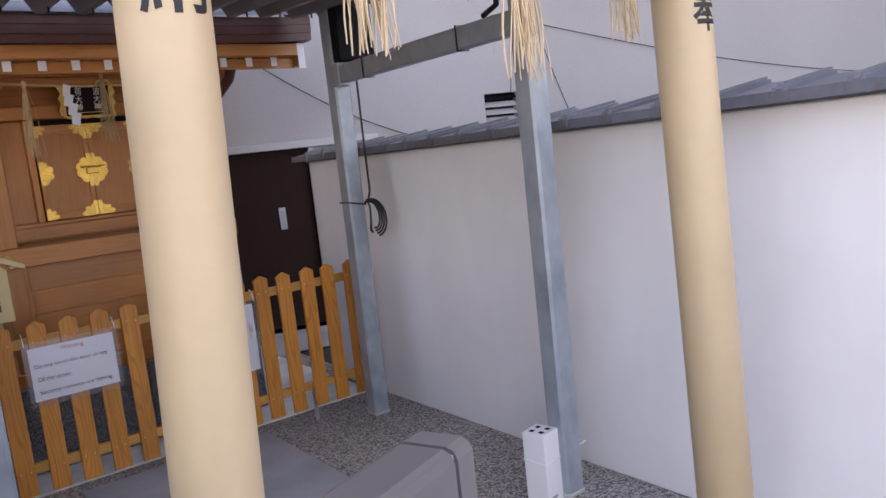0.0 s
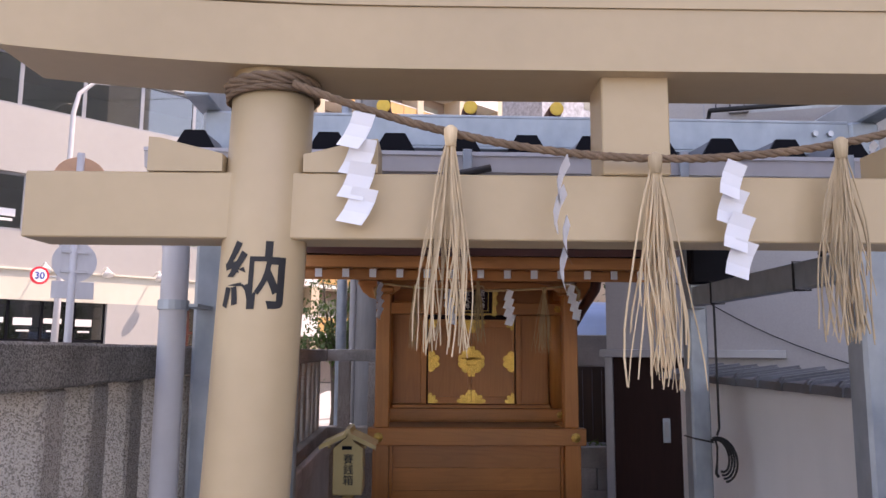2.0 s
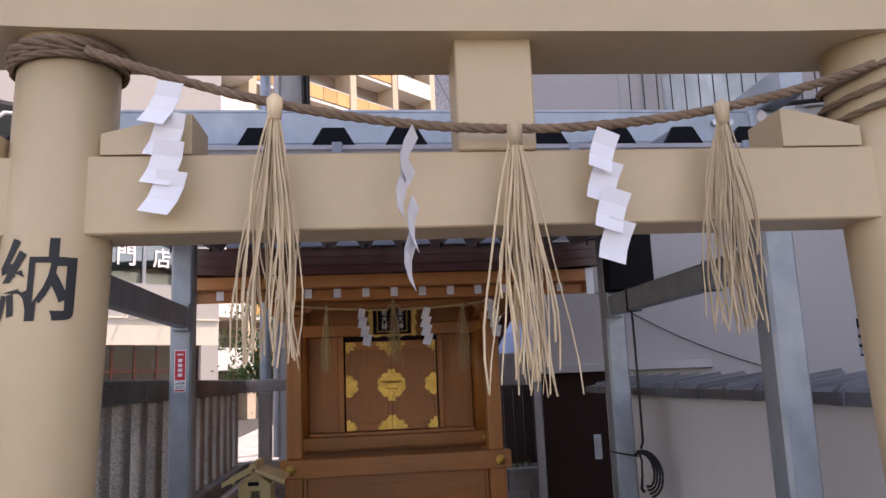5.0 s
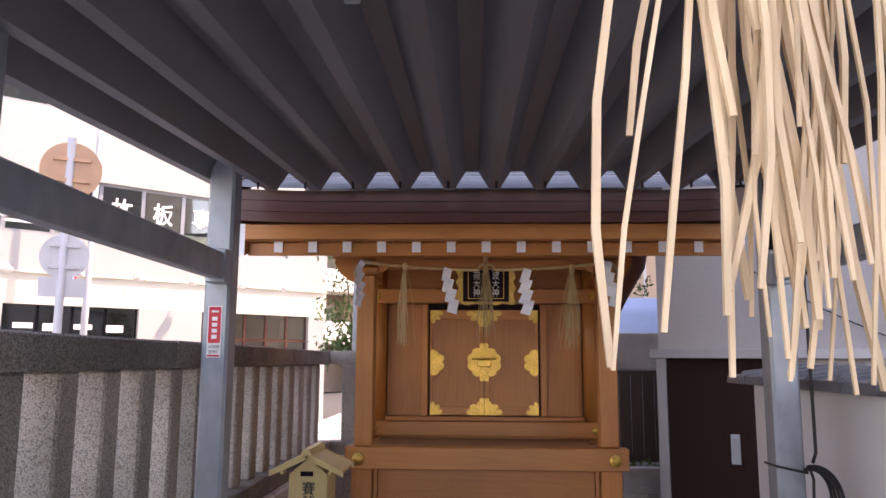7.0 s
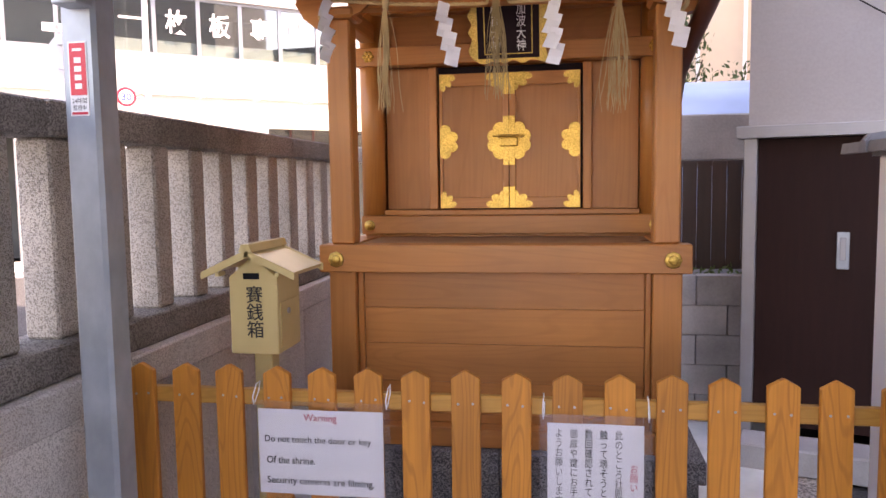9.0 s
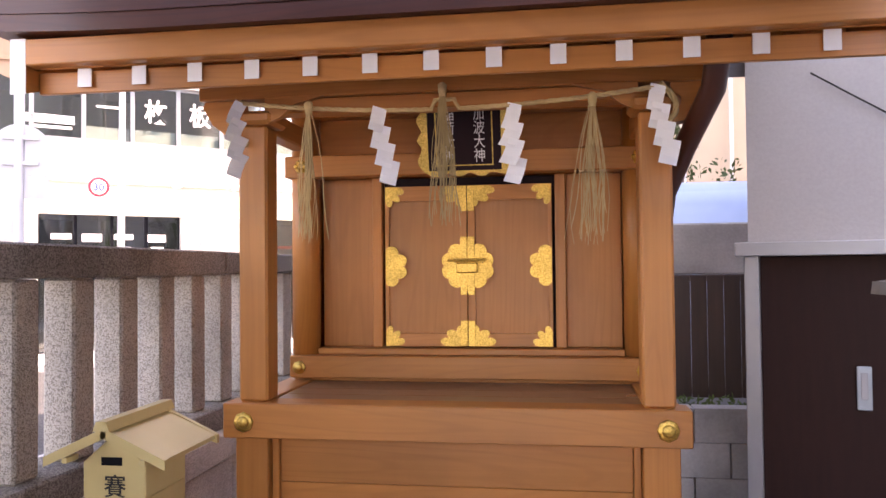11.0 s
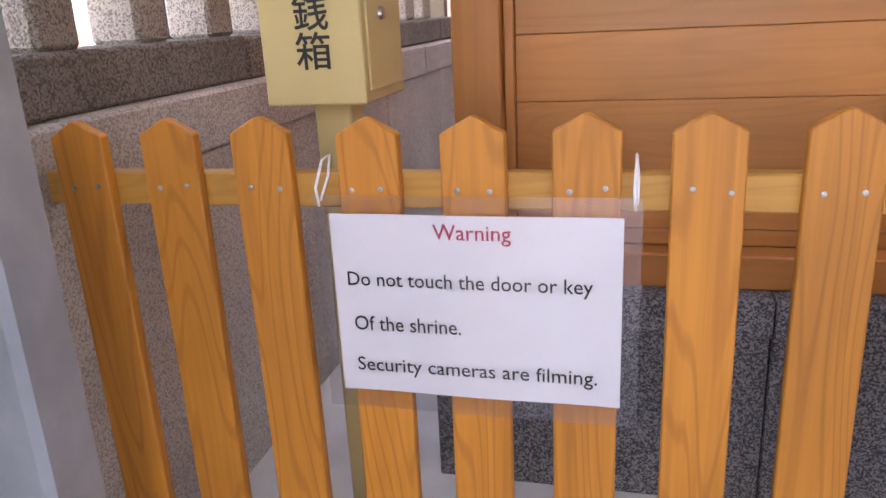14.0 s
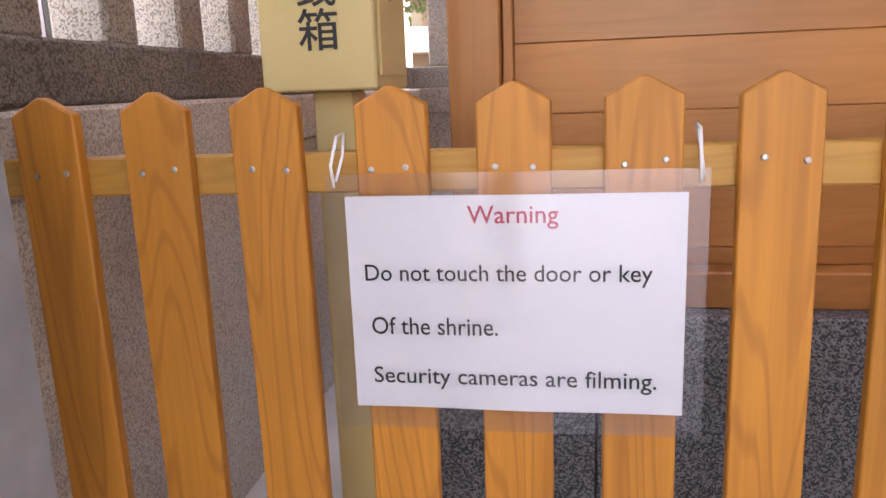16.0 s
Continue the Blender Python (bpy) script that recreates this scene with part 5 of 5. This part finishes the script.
tube(bm, [(1.278, -1.56, 2.30), (1.288, -1.54, 2.0), (1.293, -1.53, 1.7), (1.293, -1.53, 1.48), (1.278, -1.53, 1.44)], 0.007, 8)
part("drop_cable", bm, CABLE, cab, smooth=True)
for k in range(4):
    bm = bmesh.new()
    rx, rz = 0.052 + 0.013 * k, 0.088 + 0.011 * k
    tube(bm, [(1.285 + rx * math.cos(a) + 0.05 * (a / 1.7) * (-0.4), -1.540 - 0.006 * k, 1.33 - 0.006 * k + rz * math.sin(a)) for a in [radians(q) for q in range(-110 + 8 * k, 122 - 6 * k, 9)]], 0.0065, 8)
    part("coil", bm, CABLE, cab, smooth=True)
bm = bmesh.new()
tube(bm, [(1.262, -1.535, 1.43), (1.272, -1.545, 1.38), (1.268, -1.545, 1.30), (1.262, -1.54, 1.235), (1.275, -1.54, 1.215)], [0.006, 0.006, 0.006, 0.009, 0.009], 8)
part("cable_plug", bm, CABLE, cab, smooth=True)
bm = bmesh.new()
tube(bm, [(1.144, -1.39, 1.425), (1.144, -1.514, 1.425), (1.264, -1.514, 1.40), (1.264, -1.39, 1.41)], 0.005, 6)
part("cable_tie", bm, CABLE, cab)
bm = bmesh.new()
tube(bm, [(1.14, -3.15, 2.60), (1.10, -3.12, 2.45), (1.13, -3.08, 2.31), (1.16, -2.95, 2.287)], 0.014, 8)
part("beam_cable", bm, CABLE, cab, smooth=True)
for y in (-2.75, -1.86):
    bm = bmesh.new(); tube(bm, [(1.145, y, 2.16), (1.145, y, 2.28), (1.215, y, 2.28), (1.215, y, 2.16), (1.145, y, 2.16)], 0.005, 6)
    part("cable_tie", bm, CABLE, cab)
gc = thing("gutter_cable", (-0.6, -3.6, 2.45), "thick black cable sagging below the gutter", "cable")
bm = bmesh.new()
tube(bm, [(-1.05 + 0.85 * s, -3.60, 2.45 - 0.05 * 4 * s * (1 - s)) for s in [i / 20 for i in range(21)]], 0.012, 8)
part("cable", bm, CABLE, gc, smooth=True)

# red security sticker on the steel post
rs = thing("security_sticker", (-1.145, -1.547, 1.95), "red and white security camera sticker on a steel post", "sticker")
bm = bmesh.new(); box(bm, -1.174, -1.115, -1.5475, -1.5455, 1.842, 2.056)
bk_ = part("backing", bm, WHITE, rs)
bm = bmesh.new(); box(bm, -1.170, -1.119, -1.5485, -1.5476, 1.902, 2.052)
part("red_panel", bm, SIGNRED, rs)
for i, (z, hh, w) in enumerate(((2.035, 0.012, 0.03), (2.005, 0.02, 0.022), (1.98, 0.02, 0.022), (1.955, 0.02, 0.022), (1.93, 0.02, 0.022))):
    bm = bmesh.new(); box(bm, -1.1445 - w / 2, -1.1445 + w / 2, -1.5492, -1.5486, z - hh / 2, z + hh / 2 - 0.004)
    part("text_bar", bm, WHITE, rs)
writing("text_line", "24\u6642\u9593", INK, rs, (-1.1445, -1.5480, 1.886), 0.02, width=0.046, height=0.016, thick=0.0001)
writing("text_line", "\u76e3\u8996\u4e2d", INK, rs, (-1.1445, -1.5480, 1.866), 0.02, width=0.042, height=0.016, thick=0.0001)
bm = bmesh.new(); box(bm, -1.170, -1.119, -1.5485, -1.5476, 1.846, 1.853)
part("red_line", bm, SIGNRED, rs)

# ---- street and buildings beyond ----
# assumed pavement strip, kept pale so it also bounces sun towards the yard
bm = bmesh.new(); box(bm, -4.6, -1.66, -7.5, 30, -0.15, 0.05, 0.01)
solo("pavement_side", bm, CONCRETE, "pale concrete pavement assumed along the stone fence, added to bounce light too", "pavement", kind="structure")
# unseen pale sheet, added to throw sunlight back into the yard
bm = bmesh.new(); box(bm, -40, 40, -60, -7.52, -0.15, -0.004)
solo("pavement_street", bm, CONCRETE, "pale concrete paving added out of view to bounce light into the yard", "paving", kind="structure")
FM = Matrix(((0.743, -0.669, 0, -9.3), (0.669, 0.743, 0, 12.2), (0, 0, 1, 0), (0, 0, 0, 1)))
bm = bmesh.new(); box(bm, -30, 12, -2.2, 0.0, -0.05, 0.1, 0.01, FM)
solo("pavement_far", bm, CONCRETE, "raised pavement along the opposite shop front", "pavement", kind="structure")

shop = thing("shop_building", (-6, 16, 0), "white rendered shop building with long window bands and wall lamps", "building")
END = 6.75
GROUND = [(-1.35, 1.55), (3.12, 6.2), (-6.0, -2.4), (-12, -7)]
for (z0, z1, mat, lab) in ((0, 3.03, FACADE, ""), (3.03, 3.72, CREAMFACADE, "cream lower band"), (3.72, 4.62, FACADE, ""), (6.0, 7.6, FACADE, ""), (8.9, 12.5, FACADE, "")):
    cuts = [-22] + (sorted(v for ab in GROUND for v in ab) if z0 == 0 else []) + [END]
    for a, b in zip(cuts[::2], cuts[1::2]):
        bm = bmesh.new(); box(bm, a, b, 0, 0.35, z0, z1, 0, FM)
        part("wall", bm, mat, shop, lab)
for (z0, z1, ue) in ((4.62, 6.0, 5.5), (7.6, 8.9, 6.2)):
    for (a, b) in ((ue, END), (-22, -14)):
        bm = bmesh.new(); box(bm, a, b, 0, 0.35, z0, z1, 0, FM)
        part("wall", bm, FACADE, shop)
bm = bmesh.new(); box(bm, END - 0.3, END, 0.35, 9, 0, 12.5, 0, FM); box(bm, -22, END, 8.7, 9, 0, 12.5, 0, FM)
part("side_wall", bm, FACADE, shop)
bm = bmesh.new(); box(bm, -22, END, 0.0, 9, 12.5, 12.8, 0, FM)
part("roof", bm, FACADE, shop)
# room surfaces are coloured dark for their dim light, the ground floor darkest
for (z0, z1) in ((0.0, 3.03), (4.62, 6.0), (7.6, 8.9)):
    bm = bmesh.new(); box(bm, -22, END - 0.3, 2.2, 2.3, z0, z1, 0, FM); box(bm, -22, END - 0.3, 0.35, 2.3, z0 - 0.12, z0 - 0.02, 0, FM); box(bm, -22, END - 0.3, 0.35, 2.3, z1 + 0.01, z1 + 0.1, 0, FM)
    part("interior", bm, DARKIN if z0 == 0 else INTER, shop, "shop interior with its dimness put into the colour")
bm = bmesh.new(); box(bm, -22, END, -0.06, 0.0, 3.715, 3.76, 0.005, FM)
part("ledge", bm, CREAMFACADE, shop)


def window_band(z0, z1, ua, ub, step, mat):
    u = ua
    while u < ub - 0.1:
        e = min(u + step, ub)
        bm = bmesh.new()
        for (a, b, c, d) in ((u, e, z0, z0 + 0.07), (u, e, z1 - 0.06, z1), (u, u + 0.045, z0 + 0.07, z1 - 0.06), (e - 0.045, e, z0 + 0.07, z1 - 0.06)):
            box(bm, a, b, 0.10, 0.18, c, d, 0, FM)
        w = part("window", bm, FRAMEGREY, shop)
        bm = bmesh.new(); box(bm, u + 0.045, e - 0.045, 0.135, 0.142, z0 + 0.07, z1 - 0.06, 0, FM)
        g = part("pane", bm, PANE, w)
        g.visible_shadow = False
        u = e


window_band(4.62, 6.0, -13.47, 5.5, 1.0, PANE)
window_band(7.6, 8.9, -13.8, 6.2, 1.45, PANE)
# white blinds and lettering in the second floor windows
for i in range(6):
    u = -0.47 + i * 1.0
    bm = bmesh.new(); box(bm, u + 0.06, u + 0.94, 0.19, 0.20, 4.70, 4.98, 0, FM)
    part("poster_strip", bm, WHITE, shop, "white lower poster strip in window")
    ch = "\u4e00\u679a\u677f\u5c02\u9580\u5e97"[i]
    ob = writing("character", ch, WHITE, None, (0, 0, 0), 0.6, width=0.5, height=0.05 if i == 0 else 0.55, bold=0.01, thick=0.004)
    ob.matrix_basis = FM @ pose(u + 0.5, 0.11, 5.42, 90, 0, 0)
    adopt(ob, shop); tagged(ob, "white window lettering")
for (u, z, w, hh) in ((-1.2, 5.05, 1.1, 0.18), (-1.1, 4.88, 0.8, 0.06)):
    bm = bmesh.new(); box(bm, u - w / 2, u + w / 2, 0.10, 0.105, z - hh / 2, z + hh / 2, 0, FM)
    part("sign_bar", bm, WHITE, shop, "white shop name bar")
# ground floor shopfront frames
for (a, b), cols in zip(GROUND[:2], (4, 5)):
    for i in range(cols + 1):
        u = a + (b - a) * i / cols
        bm = bmesh.new(); box(bm, u - 0.03, u + 0.03, 0.12, 0.2, 0, 3.03, 0, FM)
        part("shopfront_mullion", bm, BROWNPIPE if cols == 5 else BLACKBOX, shop)
    for z in (2.35,) if cols == 5 else (2.1,):
        bm = bmesh.new(); box(bm, a, b, 0.13, 0.19, z - 0.03, z + 0.03, 0, FM)
        part("shopfront_rail", bm, BROWNPIPE if cols == 5 else BLACKBOX, shop)
    bm = bmesh.new(); box(bm, a, b, 0.155, 0.162, 0, 3.03, 0, FM)
    g = part("shopfront_glass", bm, PANE, shop); g.visible_shadow = False
for i, u in enumerate((-0.9, -0.3, 0.35, 1.05)):
    bm = bmesh.new(); box(bm, u - 0.2, u + 0.2, 0.14, 0.145, 2.5 - 0.05 * (i % 2), 2.62, 0, FM); box(bm, u - 0.12, u + 0.15, 0.14, 0.145, 2.3, 2.34, 0, FM)
    part("window_poster", bm, WHITE, shop)
# gooseneck wall lamps
for u in (-4.1, -2.75, -1.39, -0.03, 1.38, 2.69, 4.0, 5.22):
    lp = thing("wall_lamp", FM @ Vector((u, 0, 3.8)), "small white gooseneck lamp on the shop front", "wall lamp", "shop front lamps")
    bm = bmesh.new(); tube(bm, [FM @ Vector((u, y, z)) for y, z in ((0, 3.80), (-0.15, 3.90), (-0.30, 3.90), (-0.36, 3.82))], 0.015, 6)
    part("arm", bm, WHITE, lp, smooth=True)
    bm = bmesh.new(); tube(bm, [FM @ Vector((u, y, z)) for y, z in ((-0.35, 3.84), (-0.37, 3.79), (-0.41, 3.70))], [0.03, 0.07, 0.14], 12)
    part("shade", bm, WHITE, lp, smooth=True)
# street lamp pole with a speed sign
sl = thing("street_lamp", FM @ Vector((0.1, -1.0, 0)), "slim grey street lamp pole with a round speed sign", "street lamp")
bm = bmesh.new(); tube(bm, [FM @ Vector(p) for p in ((0.05, -1, 0), (0.10, -1, 4.0), (0.12, -1, 7.4), (0.22, -1, 7.9), (0.55, -1, 8.25), (0.9, -1, 8.3))], [0.085, 0.07, 0.055, 0.05, 0.045, 0.04], 12)
part("pole", bm, PIPE, sl, smooth=True)
bm = bmesh.new(); tube(bm, [FM @ Vector((-0.36, -1.10, 3.52)), FM @ Vector((-0.36, -1.12, 3.52))], 0.20, 24)
sg = part("speed_sign", bm, SIGNRED, sl, "round red-rimmed speed limit sign")
bm = bmesh.new(); tube(bm, [FM @ Vector((-0.36, -1.12, 3.52)), FM @ Vector((-0.36, -1.125, 3.52))], 0.15, 24)
part("sign_face", bm, WHITE, sg)
ob = writing("number", "30", flat_material("sign_blue", (0.02, 0.06, 0.35), 0.5), None, (0, 0, 0), 0.2, width=0.20, height=0.16, bold=0.004, thick=0.001)
ob.matrix_basis = FM @ pose(-0.36, -1.13, 3.52, 90, 0, 0); adopt(ob, sg)
bm = bmesh.new(); tube(bm, [FM @ Vector((-0.36, -1.08, 3.52)), FM @ Vector((0.1, -1.0, 3.52))], 0.015, 6)
part("sign_arm", bm, GALV, sl)

# sign pole by the stone fence, seen from behind
sp_ = thing("road_sign", (-4.6, 3.4, 0), "grey steel pole carrying round and oblong road signs seen from behind", "road sign")
bm = bmesh.new(); tube(bm, [(-4.60, 3.4, 0), (-4.60, 3.4, 4.30)], 0.045, 12)
part("pole", bm, PIPE, sp_, smooth=True)
SM = Matrix.Translation((-4.56, 3.36, 0)) @ Matrix.Rotation(radians(30), 4, "Z")
# light coming through the translucent disc is put into its orange
ORANGEBACK = material("backlit_orange_disc", (0.62, 0.36, 0.22), 0.5, 0, (0.55, 0.30, 0.18), (5, 5, 5), 3, 0.15, 0, 0, 0)
for (z, r, mat, nm) in ((3.93, 0.32, ORANGEBACK, "orange_disc"), (2.95, 0.25, PIPE, "round_disc")):
    bm = bmesh.new(); tube(bm, [SM @ Vector((0, 0.05, z)), SM @ Vector((0, 0.06, z))], r, 32)
    d = part(nm, bm, mat, sp_, "back of a round road sign")
    for dz in (-0.12, 0.12):
        bm = bmesh.new(); box(bm, -r * 0.6, r * 0.6, 0.02, 0.05, z + dz - 0.02, z + dz + 0.02, 0.002, SM)
        part("sign_channel", bm, mat, d)
bm = bmesh.new(); box(bm, -0.235, 0.235, 0.05, 0.06, 2.50, 2.71, 0.003, SM)
part("oblong_plate", bm, PIPE, sp_, "back of an oblong sign plate")

# utility poles behind the shrine
up = thing("utility_pole", (-1.05, 4.0, 0), "grey concrete utility pole with straps and cables", "utility pole")
bm = bmesh.new(); tube(bm, [(-1.05, 4.0, 0), (-1.05, 4.0, 15)], [0.19, 0.14], 20)
part("pole", bm, CONPOLE, up, smooth=True)
for z in (2.9, 3.6, 9.2, 9.9, 10.4):
    bm = bmesh.new(); cyl(bm, -1.05, 4.0, z, z + 0.05, 0.20 - 0.0033 * z, sides=20)
    part("strap", bm, GALV, up)
for k, dx in enumerate((-0.2, 0.16, 0.22)):
    bm = bmesh.new(); tube(bm, [(-1.05 + dx, 3.93, 1.0), (-1.05 + dx * 0.9, 3.9, 9.6), (-1.05 + dx, 3.9, 14)], 0.03 if k else 0.045, 8)
    part("riser_pipe", bm, PIPE if k == 0 else CABLE, up, smooth=True)
bm = bmesh.new(); tube(bm, [(-1.42, 4.2, 0), (-1.42, 4.2, 6.5)], 0.07, 12)
solo("support_pole", bm, GALV, "slim galvanised pole beside the utility pole", "pole", smooth=True)
for i, (a, b, r) in enumerate((((-1.0, 4, 10.4), (9, 16, 8.4), 0.03), ((-1.0, 4, 10.2), (9, 16, 8.0), 0.014), ((-1.0, 4, 11.8), (14, 16, 9.6), 0.012), ((-1.0, 4, 9.9), (-14, 6, 9.4), 0.014), ((-1.0, 4, 11.0), (5.0, 30, 14.5), 0.012))):
    bm = bmesh.new()
    a, b = Vector(a), Vector(b)
    tube(bm, [a.lerp(b, k / 24) - Vector((0, 0, 0.6 * 4 * (k / 24) * (1 - k / 24))) for k in range(25)], r, 6)
    solo("overhead_cable", bm, CABLE, "black overhead cable sagging from the utility pole", "cable", "overhead cables")

# apartment block
AM = Matrix(((0.743, -0.669, 0, -9.8), (0.669, 0.743, 0, 36.0), (0, 0, 1, 0), (0, 0, 0, 1)))
ap = thing("apartment_block", (-4, 42, 0), "beige apartment block with orange balcony panels and white end balconies", "apartment building")
# wall behind the balconies: their shade is in its brown colour
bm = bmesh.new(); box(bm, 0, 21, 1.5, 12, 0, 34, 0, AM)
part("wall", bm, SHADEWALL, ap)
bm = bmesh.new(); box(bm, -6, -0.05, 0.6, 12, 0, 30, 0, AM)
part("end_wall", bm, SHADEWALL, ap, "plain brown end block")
bm = bmesh.new(); box(bm, -0.3, 21.3, -0.2, 12, 34, 34.5, 0, AM)
part("roof", bm, APART, ap)
for i in range(6):
    u = 0.0 + i * 4.1
    bm = bmesh.new(); box(bm, u, u + 0.55, -0.15, 1.5, 0, 34, 0, AM)
    part("pier", bm, APART, ap)
for f in range(1, 12):
    z = f * 2.9
    for i in range(5):
        u0, u1 = 0.55 + i * 4.1, 4.1 + i * 4.1
        bm = bmesh.new(); box(bm, u0, u1, -0.05, 1.5, z - 0.18, z, 0, AM)
        bal = part("balcony", bm, APARTWHITE, ap)
        proud = i in (0, 4)
        if proud:
            bm = bmesh.new(); box(bm, u0 + 0.02, u1 - 0.02, -0.85 if i == 0 else -0.2, -0.05, z - 0.18, z + 1.05, 0, AM)
            part("parapet", bm, APARTWHITE, bal)
        else:
            for k in range(3):
                a = u0 + (u1 - u0) * k / 3
                bm = bmesh.new(); box(bm, a + 0.03, a + (u1 - u0) / 3 - 0.03, -0.08, -0.04, z + 0.08, z + 1.0, 0, AM)
                part("panel", bm, APARTORANGE, bal)
            bm = bmesh.new(); box(bm, u0, u1, -0.1, -0.02, z + 1.0, z + 1.06, 0, AM)
            part("handrail", bm, APARTWHITE, bal)
        bm = bmesh.new(); box(bm, u0 + 0.7, u1 - 0.7, 1.45, 1.495, z + 0.1, z + 2.1, 0, AM)
        part("window", bm, INTER, bal)

tw = thing("tower_block", (13, 66, 0), "pale grey distant tower block with small windows", "tower")
TM = pose(13.2, 66, 0, 0, 0, 30)
bm = bmesh.new(); box(bm, -6, 6, -5, 5, 0, 62, 0, TM)
part("wall", bm, material("pale_tower_wall", (0.60, 0.60, 0.64), 0.8), tw)
for f in range(20):
    for i in range(3):
        bm = bmesh.new(); box(bm, -4.4 + i * 3.4, -3.4 + i * 3.4, -5.03, -4.98, 4 + f * 2.9, 5.2 + f * 2.9, 0, TM)
        part("window", bm, INTER, tw)

# things behind the right-hand wall gap
tv = thing("covered_truck", (1.9, 4.3, 0), "parked truck under a pale blue tarpaulin", "truck")
bm = bmesh.new()
prism(bm, [(3.5, 0.9), (3.5, 2.28), (3.65, 2.48), (4.0, 2.56), (4.7, 2.58), (5.2, 2.5), (5.3, 2.3), (5.3, 0.9)], "x", 0.9, 3.2)
bmesh.ops.bevel(bm, geom=bm.edges[:], offset=0.06, segments=2, affect="EDGES")
part("tarpaulin", bm, BLUETARP, tv, smooth=True)
bm = bmesh.new(); box(bm, 0.95, 3.15, 3.55, 5.25, 0.45, 0.9, 0.03)
part("load_bed", bm, FRAMEGREY, tv)
for x in (1.3, 2.7):
    for y in (3.6, 5.2):
        bm = bmesh.new(); tube(bm, [(x, y - 0.1, 0.3), (x, y + 0.1, 0.3)], 0.32, 20)
        part("wheel", bm, CABLE, tv)
pw = thing("peach_house", (4, 9.5, 0), "peach rendered house with a pale upper storey", "house")
bm = bmesh.new(); box(bm, 0.9, 7, 9.0, 13, 0, 6.2, 0.02)
part("wall", bm, PEACH, pw)
bm = bmesh.new(); box(bm, 0.6, 7.3, 8.7, 13.3, 6.2, 6.45, 0.02)
part("roof", bm, TILE, pw)
for x in (1.6, 2.3, 3.0, 3.7):
    bm = bmesh.new(); box(bm, x, x + 0.05, 8.94, 9.0, 2.6, 5.2)
    part("blind_rib", bm, WHITE, pw)


# trees and shrubs behind the stone fence
def small_tree(at, height, spread, seed, count):
    rng = random.Random(seed)
    t = thing("street_tree", at, "small leafy green tree behind the stone fence", "tree", "trees behind the fence")
    x, y, z = at
    bm = bmesh.new()
    tube(bm, [(x, y, 0), (x + 0.05, y, height * 0.3), (x - 0.03, y + 0.04, height * 0.6)], [0.09, 0.07, 0.04], 8)
    tips = []
    for _ in range(9):
        b = Vector((x, y, height * rng.uniform(0.3, 0.6)))
        e = Vector((x + rng.gauss(0, spread * 0.7), y + rng.gauss(0, spread * 0.7), height * rng.uniform(0.6, 1.0)))
        tube(bm, [b, b.lerp(e, 0.5) + Vector((0, 0, 0.08)), e], [0.03, 0.018, 0.008], 6)
        tips.append(e)
    part("trunk", bm, BARK, t, smooth=True)
    bm = bmesh.new()
    for e in tips:
        for _ in range(5):
            leaf_clump(bm, e + Vector((rng.gauss(0, spread * 0.3), rng.gauss(0, spread * 0.3), rng.gauss(0, height * 0.08))), (0.12, 0.12, 0.10), count, 0.045, rng)
    part("crown", bm, LEAF, t)


small_tree((-1.75, 6.4, 0), 3.4, 0.32, 2, 46)
small_tree((1.55, 6.6, 0), 3.6, 0.5, 5, 40)
wl = thing("warning_board", (-1.95, 3.0, 0), "red notice board on a post behind the stone fence", "board")
bm = bmesh.new(); box(bm, -1.99, -1.89, 2.98, 3.0, 1.25, 1.80, 0.004)
part("board", bm, SIGNRED, wl)
bm = bmesh.new(); tube(bm, [(-1.94, 3.01, 0), (-1.94, 3.01, 1.7)], 0.02, 8)
part("post", bm, GALV, wl)
